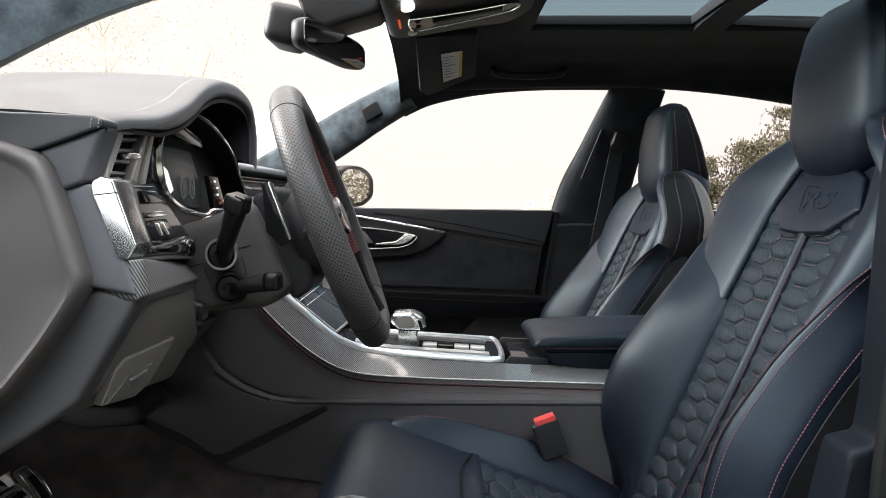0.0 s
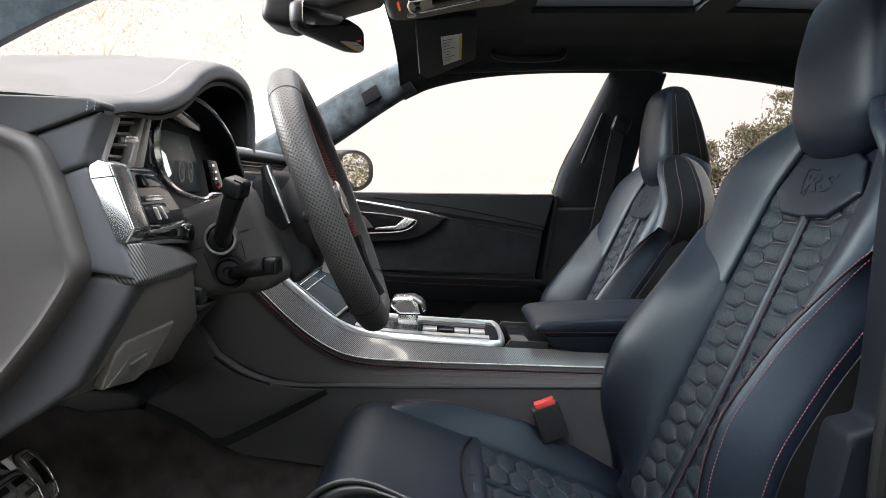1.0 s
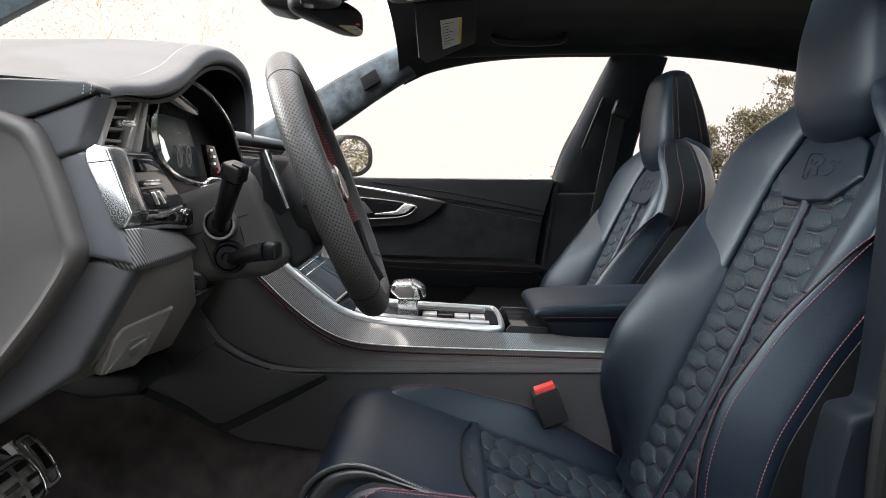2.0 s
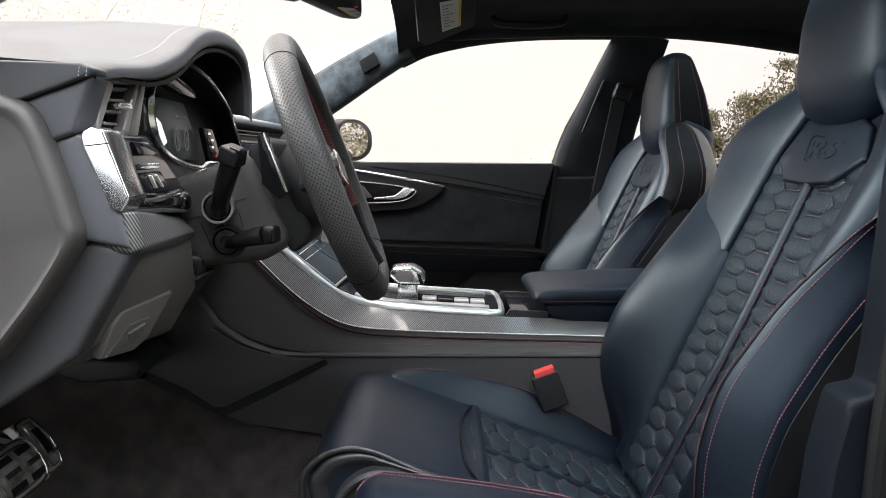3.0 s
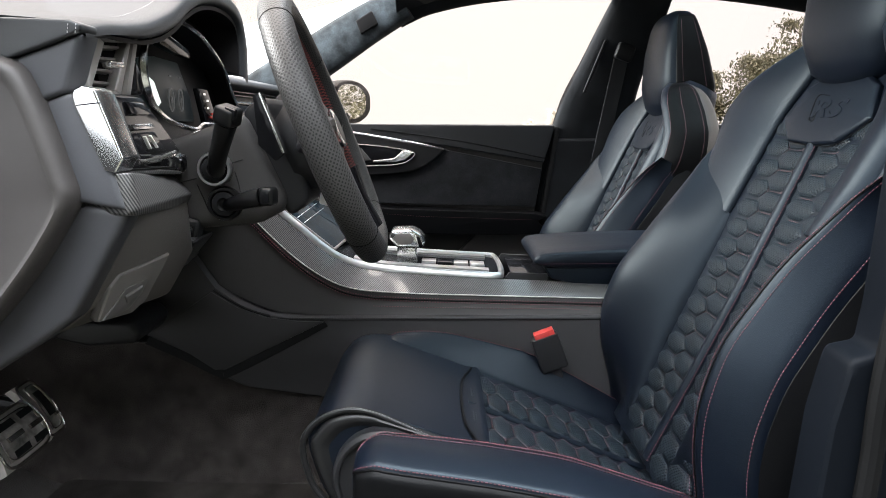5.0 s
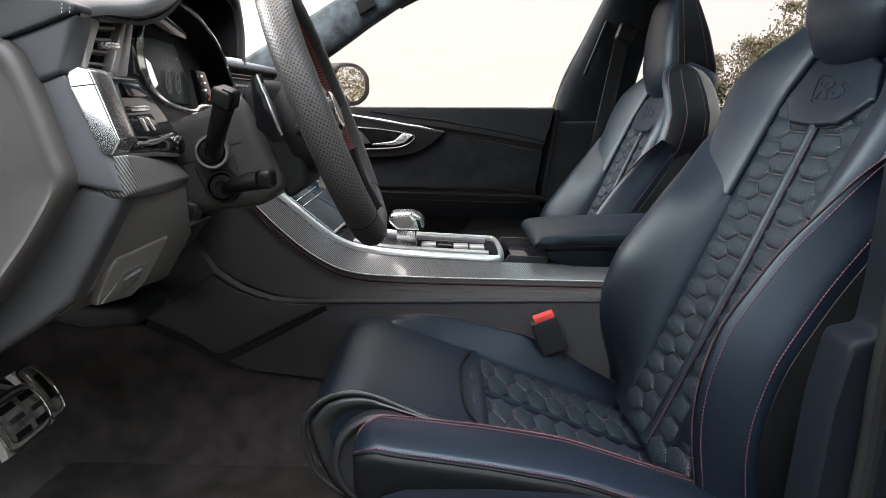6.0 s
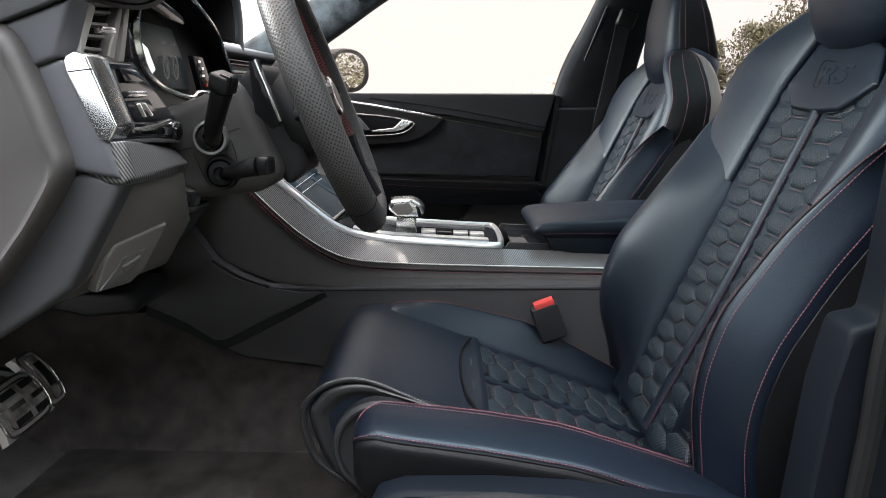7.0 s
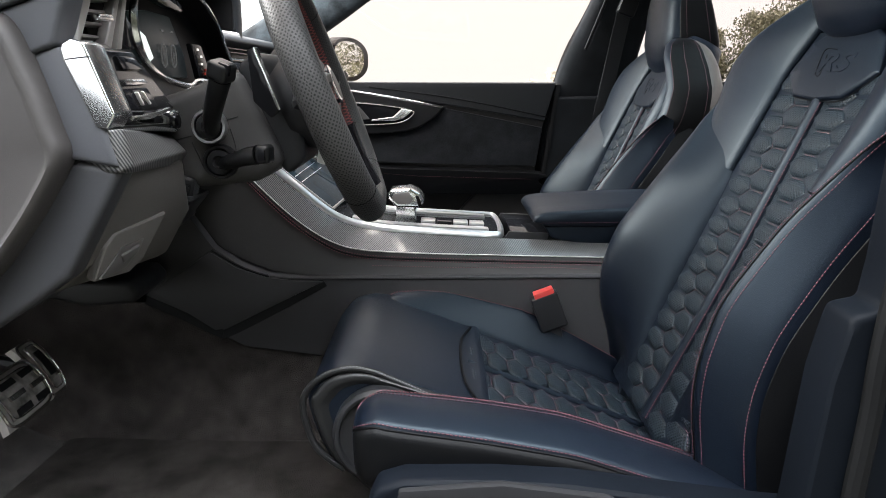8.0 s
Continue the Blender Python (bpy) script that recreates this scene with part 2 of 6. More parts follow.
def box(center, size, bevel=0.003, turn=(0, 0, 0), bm=None, segments=2):
    b = bmesh.new()
    bmesh.ops.create_cube(b, size=1, matrix=Matrix.Diagonal((*size, 1)))
    soften(b, bevel, segments)
    bmesh.ops.transform(b, matrix=pose(*center, *turn), verts=b.verts)
    return join(bm, b)


def join(bm, b):
    if bm is None:
        return b
    me = bpy.data.meshes.new("tmp")
    b.to_mesh(me)
    b.free()
    bm.from_mesh(me)
    bpy.data.meshes.remove(me)
    return bm


def slab(profile, y0, y1, bevel=0.004, segments=2, profile2=None, angle=25):
    """Solid between a side outline (x, z) at y0 and the same or another at y1."""
    second = profile2 or profile
    bm = loft([[(x, y0, z) for x, z in profile], [(x, y1, z) for x, z in second]])
    return soften(bm, bevel, segments, angle)


def tube(points, radius, sides=10, n=None, caps=True, flat=1.0, bm=None):
    """Round bar along a curve; radius a number or a list of numbers along it."""
    pts = spline(points, n or max(8, 6 * len(points))) if len(points) > 2 else [Vector(p) for p in points]
    rings = []
    up = None
    for i, p in enumerate(pts):
        d = (pts[min(i + 1, len(pts) - 1)] - pts[max(i - 1, 0)]).normalized()
        if up is None:
            up = d.orthogonal().normalized()
        up = (up - d * up.dot(d)).normalized()
        side = d.cross(up)
        r = radius if isinstance(radius, (int, float)) else ramp(i / (len(pts) - 1), np.linspace(0, 1, len(radius)), radius)
        rings.append([p + up * (r * math.cos(a)) + side * (r * flat * math.sin(a)) for a in np.linspace(0, 2 * math.pi, sides, endpoint=False)])
    b = loft(rings, caps)
    return join(bm, b)


def lathe(profile, center, axis, sides=32):
    """Solid of revolution: profile of (radius, height) about axis from center."""
    q = Vector((0, 0, 1)).rotation_difference(Vector(axis).normalized()).to_matrix()
    c = Vector(center)
    rings = [[c + q @ Vector((r * math.cos(a), r * math.sin(a), h)) for a in np.linspace(0, 2 * math.pi, sides, endpoint=False)] for r, h in profile]
    return loft(rings)


def sheet(fn, nu, nv, thick):
    """Thin solid over a grid: fn(u, v) gives the point, thick is a vector to its back."""
    bm = bmesh.new()
    t = Vector(thick)
    front = [[bm.verts.new(Vector(fn(i / nu, j / nv))) for j in range(nv + 1)] for i in range(nu + 1)]
    back = [[bm.verts.new(v.co + t) for v in row] for row in front]
    for i in range(nu):
        for j in range(nv):
            bm.faces.new((front[i][j], front[i + 1][j], front[i + 1][j + 1], front[i][j + 1]))
            bm.faces.new((back[i][j], back[i][j + 1], back[i + 1][j + 1], back[i + 1][j]))
    rim = [(i, 0) for i in range(nu)] + [(nu, j) for j in range(nv)] + [(i, nv) for i in range(nu, 0, -1)] + [(0, j) for j in range(nv, 0, -1)]
    for a, b in zip(rim, rim[1:] + rim[:1]):
        bm.faces.new((front[a[0]][a[1]], back[a[0]][a[1]], back[b[0]][b[1]], front[b[0]][b[1]]))
    bmesh.ops.recalc_face_normals(bm, faces=bm.faces)
    return bm


def stitches(points, length=0.0026, gap=0.0020, width=0.0006, bm=None):
    """Row of short raised threads along a curve."""
    bm = bm or bmesh.new()
    pts = [Vector(p) for p in points]
    walked = [0.0]
    for a, b in zip(pts, pts[1:]):
        walked.append(walked[-1] + (b - a).length)

    def at(s):
        i = min(max(int(np.searchsorted(walked, s)) - 1, 0), len(pts) - 2)
        w = (s - walked[i]) / max(walked[i + 1] - walked[i], 1e-9)
        return pts[i].lerp(pts[i + 1], w)
    s = 0.0
    while s + length < walked[-1]:
        a, b = at(s), at(s + length)
        d = (b - a).normalized()
        e = d.orthogonal().normalized() * width
        f = d.cross(e)
        ring_a = [bm.verts.new(a + v) for v in (e, f, -e, -f)]
        ring_b = [bm.verts.new(b + v) for v in (e, f, -e, -f)]
        for j in range(4):
            bm.faces.new((ring_a[j], ring_a[(j + 1) % 4], ring_b[(j + 1) % 4], ring_b[j]))
        s += length + gap
    return bm


BASE = {}


def finish(name, bm, mat, smooth=35):
    me = bpy.data.meshes.new(name)
    for f in bm.faces:
        f.smooth = True
    bm.to_mesh(me)
    bm.free()
    me.materials.append(mat)
    me.set_sharp_from_angle(angle=radians(smooth))
    return me


def thing(name, base, label, category, group="", kind=""):
    ob = new(name)
    ob.empty_display_size = 0.05
    ob.location = base
    BASE[name] = Vector(base)
    ob["base"] = name
    return tagged(ob, label, category, group, kind)


def part(name, bm, mat, parent, label="", smooth=35):
    """One mesh under a thing or under a part; bm in world coordinates."""
    bmesh.ops.translate(bm, vec=-BASE[parent["base"]], verts=bm.verts)
    ob = new(name, finish(name, bm, mat, smooth))
    ob.parent = parent
    ob["base"] = parent["base"]
    return tagged(ob, label)


def single(name, bm, mat, label, category, group="", kind="", smooth=35, base=None):
    """A thing of one mesh, its origin at its lowest middle."""
    xs, ys, zs = zip(*(v.co for v in bm.verts))
    o = Vector(base or ((min(xs) + max(xs)) / 2, (min(ys) + max(ys)) / 2, min(zs)))
    bmesh.ops.translate(bm, vec=-o, verts=bm.verts)
    ob = new(name, finish(name, bm, mat, smooth))
    ob.location = o
    BASE[name] = o
    ob["base"] = name
    return tagged(ob, label, category, group, kind)


# ---- the setting: ground, floor pan, roof, pillars, windows ----
def structure(name, bm, mat, label="", smooth=35):
    return single(name, bm, mat, label, "", kind="structure", smooth=smooth)


def bar(p, q, wide, thick, bevel=0.001, up=(0, 0, 1), bm=None, segments=2):
    """Flat bar from p to q, wide across and thick along up."""
    p, q = Vector(p), Vector(q)
    d = (q - p).normalized()
    n = (Vector(up) - d * d.dot(Vector(up))).normalized()
    b = bmesh.new()
    bmesh.ops.create_cube(b, size=1, matrix=Matrix.Diagonal(((q - p).length, wide, thick, 1)))
    soften(b, bevel, segments)
    m = Matrix((d, n.cross(d), n)).transposed().to_4x4()
    m.translation = (p + q) / 2
    bmesh.ops.transform(b, matrix=m, verts=b.verts)
    return join(bm, b)


def ribbon(points, normal, wide, thick=0.002, n=40):
    """Flat moulding along a curve with its face turned to normal."""
    pts = spline(points, n) if len(points) > 2 else [Vector(p) for p in points]
    nn = Vector(normal).normalized()
    rings = []
    for i, p in enumerate(pts):
        d = (pts[min(i + 1, len(pts) - 1)] - pts[max(i - 1, 0)]).normalized()
        m = (nn - d * d.dot(nn)).normalized()
        e = d.cross(m)
        w = wide if isinstance(wide, (int, float)) else ramp(i / (len(pts) - 1), np.linspace(0, 1, len(wide)), wide)
        rings.append([p + e * (0.5 * w) - m * thick, p + e * (0.5 * w), p + e * (0.3 * w) + m * (thick * 0.4), p - e * (0.3 * w) + m * (thick * 0.4), p - e * (0.5 * w), p - e * (0.5 * w) - m * thick])
    return loft(rings)


def plate(points, thick, bevel=0.0015, segments=2):
    """Solid plate from a 3D outline, thick is a vector to its back."""
    t = Vector(thick)
    pts = [Vector(p) for p in points]
    return soften(loft([pts, [p + t for p in pts]]), bevel, segments)


def rounded(profile, n):
    return [(p.x, p.z) for p in spline([(x, 0, z) for x, z in profile], n, True)]


GRASS = material("dry_grass", (0.050, 0.048, 0.034), 0.95, grain=0.5, grain_size=40, bump=0.6, vary=0.4, vary_size=0.6, dist=0.03)
g = bmesh.new()
bmesh.ops.create_grid(g, x_segments=40, y_segments=40, size=400)
for v in g.verts:
    d = v.co.length
    v.co.z = -0.02 - 0.012 * max(0, d - 8) + 0.25 * noise.noise(v.co * 0.05) * min(1, d / 40)
structure("ground", g, GRASS, "dry grass ground falling away from the parked car")

# floor pan and its carpet: flat under the seats, rising to the toe board, swept up the tunnel
FLOOR_Z = 0.475


def carpet(u, v):
    x = 1.45 - 2.45 * u
    y = -0.74 + 0.58 * v
    toe = max(0.0, -0.64 - x)
    z = FLOOR_Z + 0.9 * toe * toe / (0.10 + toe)
    rise = max(0.0, (y + 0.205) / 0.055)
    foot = ramp(x, [-1.0, -0.50, -0.34, -0.21, 0.3], [0.80, 0.735, 0.645, 0.625, 0.60])
    z += (max(z, foot) - z) * (rise * rise * (3 - 2 * rise) if rise < 1 else 1)
    z += 0.004 * noise.noise(Vector((x * 14, y * 14, 0)))
    return (x, y, z)


structure("floor", sheet(carpet, 90, 48, (0, 0, -0.03)), CARPET, "black carpet sweeping from the footwell up the tunnel")
# the driver's own door, swung open ahead of the camera
swing = pose(-0.60, -0.80, 0.0, 0, 0, -66)
dp = slab([(0.0, 0.47), (0.03, 0.98), (0.0, 1.08), (1.08, 1.06), (1.10, 0.80), (1.06, 0.47)], -0.055, 0.055, 0.02, 3)
bmesh.ops.transform(dp, matrix=swing, verts=dp.verts)
structure("door_1", dp, PLASTIC, "open driver's door with black trim")
structure("wall_front", box((-1.03, 0.0, 0.80), (0.04, 1.50, 0.76), 0.01), PLASTIC, "black bulkhead ahead of the footwell")
structure("wall_side", box((0.44, 0.835, 0.74), (1.98, 0.02, 0.60), 0.004), PLASTIC, "black outer skin behind the passenger doors")
structure("trim_kick_panel", box((-0.80, 0.745, 0.76), (0.52, 0.03, 0.72), 0.01), PLASTIC, "black kick panel in the passenger footwell")
structure("floor_pan", box((0.22, 0.0, 0.40), (2.44, 1.50, 0.06), 0.01), PLASTIC, "black floor pan of the car")
structure("trim_sill", box((0.15, -0.775, 0.44), (1.9, 0.06, 0.12), 0.02), PLASTIC, "black sill under the open driver's door")
mat_pts = [(-0.655, -0.70, FLOOR_Z + 0.016), (-0.65, -0.39, FLOOR_Z + 0.016), (-0.64, -0.222, FLOOR_Z + 0.016), (-0.625, -0.216, FLOOR_Z + 0.016), (-0.44, -0.228, FLOOR_Z + 0.016), (-0.02, -0.245, FLOOR_Z + 0.016), (-0.02, -0.70, FLOOR_Z + 0.016)]
single("floor_mat", plate(mat_pts, (0, 0, -0.012), 0.004), FLOOR_MAT, "black carpet mat lying in the driver's footwell", "floor mat")

# roof lining with two glass panels let into it
ROOF_Y = [0.0, 0.25, 0.42, 0.52, 0.60]
ROOF_Z = [1.500, 1.492, 1.475, 1.450, 1.405]


def roof_z(x, y):
    z = ramp(abs(y), ROOF_Y, ROOF_Z)
    return z - 0.045 * max(0.0, (0.12 - x) / 0.23) ** 2 - 0.09 * max(0.0, (x - 0.75) / 0.7) ** 2


def roof_piece(x0, x1, y0, y1, lift=0.0, thick=0.035, n=14):
    return sheet(lambda u, v: (x0 + (x1 - x0) * u, y0 + (y1 - y0) * v, roof_z(x0 + (x1 - x0) * u, y0 + (y1 - y0) * v) + lift), n, n, (0, 0, thick))


r = roof_piece(-0.115, 0.20, -0.60, 0.60)
for x0, x1, y0, y1 in ((0.20, 0.575, -0.60, -0.31), (0.20, 0.575, 0.31, 0.60), (0.575, 0.645, -0.60, 0.60), (0.645, 1.05, -0.60, -0.31),
                       (0.645, 1.05, 0.31, 0.60), (1.05, 1.50, -0.60, 0.60)):
    r = join(r, roof_piece(x0, x1, y0, y1))
structure("ceiling", r, HEADLINER, "black roof lining framing two glass roof panels")
for i, (x0, x1) in enumerate(((0.175, 0.600), (0.620, 1.075))):
    o = structure("window_%d" % (i + 1), roof_piece(x0, x1, -0.52, 0.52, 0.040, 0.005), ROOF_GLASS, "tinted glass roof panel with dust and drops")
    o.visible_shadow = False
    a0, a1 = ((0.203, 0.572), (0.648, 1.047))[i]
    rim = [(a0, -0.307), (a0, 0.307), (a1, 0.307), (a1, -0.307)]
    for k in range(4):
        (ax, ay), (bx, by) = rim[k], rim[(k + 1) % 4]
        structure("trim_roof_glass", bar((ax, ay, roof_z(ax, ay) + 0.022), (bx, by, roof_z(bx, by) + 0.022), 0.012, 0.02, 0.003), RUBBER, "black seal round the roof glass")
structure("wall_tail", box((1.50, 0, 0.95), (0.05, 1.5, 1.1), 0.02), HEADLINER, "dark rear of the cabin")


def pillar(name, points, widths, depth, mat, label):
    """Pillar trim along points (x, y, z), its half width fore and aft and its half thickness across."""
    pts = spline(points, 22)
    rings = []
    for i, p in enumerate(pts):
        w = ramp(i / 21, np.linspace(0, 1, len(widths)), widths)
        d = (pts[min(i + 1, 21)] - pts[max(i - 1, 0)]).normalized()
        out = Vector((0, -1 if p.y > 0 else 1, 0.25)).normalized()
        out = (out - d * out.dot(d)).normalized()
        across = d.cross(out)
        rings.append([p + across * (w * a) + out * (depth * b) for a, b in ((-1, -1), (-1, 0.2), (-0.92, 0.55), (-0.7, 0.85), (-0.35, 0.97), (0, 1), (0.35, 0.97), (0.7, 0.85), (0.92, 0.55), (1, 0.2), (1, -1))])
    return structure(name, loft(rings), mat, label, 60)


pillar("pillar_1", [(-0.62, 0.70, 1.098), (-0.40, 0.67, 1.222), (-0.289, 0.65, 1.287), (-0.21, 0.635, 1.333), (-0.132, 0.62, 1.374), (-0.092, 0.61, 1.393)],
       [0.060, 0.060, 0.057, 0.052, 0.047, 0.045], 0.02, ALCANTARA, "windscreen pillar lined in grey suede with a speaker grille")
single("speaker_grille", plate([(-0.223, 0.600, 1.3434), (-0.1796, 0.592, 1.3673), (-0.1640, 0.592, 1.3340), (-0.2105, 0.600, 1.3088)], (0, 0.05, 0), 0.004, 3), RUBBER, "small black grille set in the windscreen pillar", "speaker grille")
pillar("pillar_2", [(-0.80, -0.74, 1.05), (-0.46, -0.73, 1.228), (-0.34, -0.72, 1.292), (-0.24, -0.70, 1.34), (-0.06, -0.63, 1.425)],
       [0.045, 0.045, 0.045, 0.05, 0.06], 0.02, ALCANTARA, "windscreen pillar lined in grey suede")
pillar("pillar_3", [(0.44, 0.755, 0.40), (0.425, 0.755, 0.80), (0.435, 0.75, 1.06), (0.475, 0.70, 1.22), (0.545, 0.62, 1.42)],
       [0.15, 0.15, 0.110, 0.086, 0.068], 0.025, DARK_TRIM, "black pillar between the doors with a belt")
for y, nm in ((0.60, 1), (-0.60, 2)):
    sg = 1 if y > 0 else -1
    rail = [(-0.06, 0.605, 1.404), (0.03, 0.603, 1.410), (0.15, 0.60, 1.415), (0.50, 0.595, 1.418), (0.80, 0.60, 1.395), (1.10, 0.61, 1.345), (1.45, 0.62, 1.26)]
    structure("trim_rail_%d" % nm, tube([(x, sg * yy, z + 0.012) for x, yy, z in rail], 0.028, 12, 30), HEADLINER, "black roof rail trim over the doors")

# door frame over the front window: it sweeps from the windscreen pillar into the roof
frame_low = spline([(-0.105, 0.628, 1.330), (-0.084, 0.625, 1.341), (-0.022, 0.62, 1.365), (0.102, 0.62, 1.3896), (0.257, 0.62, 1.402), (0.459, 0.62, 1.4034), (0.60, 0.62, 1.400)], 60)
frame_top = [Vector((p.x - 0.012, p.y - 0.03, p.z + ramp(p.x, [-0.10, -0.02, 0.10, 0.3], [0.085, 0.075, 0.055, 0.045]))) for p in frame_low]
structure("trim_door_frame", loft([[a, a.lerp(b, 0.3) + Vector((0, -0.010, 0)), b, b + Vector((0, 0.03, 0.01)), a + Vector((0, 0.03, 0.0))] for a, b in zip(frame_low, frame_top)]), HEADLINER, "black door frame trim curving into the roof", 60)

# windscreen and side glass
ws = structure("window_3", sheet(lambda u, v: (ramp(u, [0, 0.7, 1], [-0.10, -0.85, -1.05]) - 0.06 * (1 - (2 * v - 1) ** 2), -0.80 + 1.66 * v, ramp(u, [0, 0.7, 1], [1.475, 1.31, 0.95])), 10, 16, (0.004, 0, 0.004)), SIDE_GLASS, "clear windscreen")
sg1 = structure("window_4", sheet(lambda u, v: (ramp(v, [0, 0.45, 1], [-0.50, -0.37, 0.03]) * (1 - u) + 0.50 * u, 0.765 - 0.12 * v, 1.04 + 0.40 * v), 6, 6, (0, 0.004, 0)), SIDE_GLASS, "clear side window")
sg2 = structure("window_5", sheet(lambda u, v: (0.55 + 0.90 * u, 0.765 - 0.12 * v, 1.04 + 0.40 * v), 6, 6, (0, 0.004, 0)), TINTED_GLASS, "tinted rear side window")
for o in (ws, sg1, sg2):
    o.visible_shadow = False


# ---- seats ----
SEAT_Y = -0.38
BACK_O = Vector((0.29, SEAT_Y, 0.64))
UP = Vector((math.sin(radians(26)), 0, math.cos(radians(26))))
FWD = Vector((-UP.z, 0, UP.x))


def back(s, v, n):
    """A point of the seat back: s metres up it, v metres across, n metres proud of its middle panel."""
    return BACK_O + UP * s + Vector((0, v, 0)) + FWD * n


PAD_W, PAD_H = 0.074, 0.0320
PAD_LOW = 0.93  # the share of its row that a pad fills
PAD_SHAPE = [(-0.5, 0.0), (-0.25, 0.5), (0.25, 0.5), (0.5, 0.0), (0.25, -0.5), (-0.25, -0.5)]


def hexagon_pad(width, height, puff):
    """A padded hexagon in its own plane (x across, y along, z proud)."""
    bm = bmesh.new()
    rows = []
    for k, h in ((1.0, -0.003), (0.985, 0.10 * puff), (0.93, 0.42 * puff), (0.82, 0.72 * puff), (0.60, 0.93 * puff), (0.28, puff)):
        ring = []
        for i in range(6):
            a, b = PAD_SHAPE[i], PAD_SHAPE[(i + 1) % 6]
            for w in (0.08, 0.5, 0.92):
                x, y = a[0] + (b[0] - a[0]) * w, a[1] + (b[1] - a[1]) * w
                lift = 0.5 * max(0.0, puff * 0.8 - h) * max(0.0, 1 - 2.2 * abs(y))  # shallower where it meets the next column
                ring.append(bm.verts.new((x * width * k, y * height * k, h + (lift if h > 0 else 0))))
        rows.append(ring)
    for a, b in zip(rows, rows[1:]):
        for j in range(18):
            bm.faces.new((a[j], a[(j + 1) % 18], b[(j + 1) % 18], b[j]))
    bm.faces.new(rows[-1])
    return bm


def place_pads(pad_mesh, spots, parent):
    """The pads as parts, and thread along their edges as one part."""
    thread = bmesh.new()
    for m in spots:
        o = new("quilted_pad", pad_mesh)
        o.parent = parent
        o["base"] = parent["base"]
        o.matrix_local = Matrix.Translation(-BASE[parent["base"]]) @ m
        ring = [m @ Vector((x * PAD_W * 1.0, y * PAD_H * PAD_LOW * 1.03, 0.0011)) for x, y in PAD_SHAPE]
        for a, b in ((0, 1), (5, 0), (1, 2)):
            stitches([ring[a], ring[b]], 0.0028, 0.0022, 0.00045, thread)
    tagged(part("quilt_thread", thread, DARK_THREAD, parent, "fine red quilting thread"), kind="stuff")


def cushion_z(x):
    return ramp(x, [-0.20, -0.11, -0.05, 0.05, 0.28, 0.36], [0.742, 0.735, 0.722, 0.686, 0.594, 0.565])


def seam(rings, k, off=0.0012, a=1, b=-1):
    line = []
    for r in rings[a:b]:
        c = sum((Vector(q) for q in r), Vector()) / len(r)
        line.append(Vector(r[k]) + (Vector(r[k]) - c).normalized() * off)
    return line


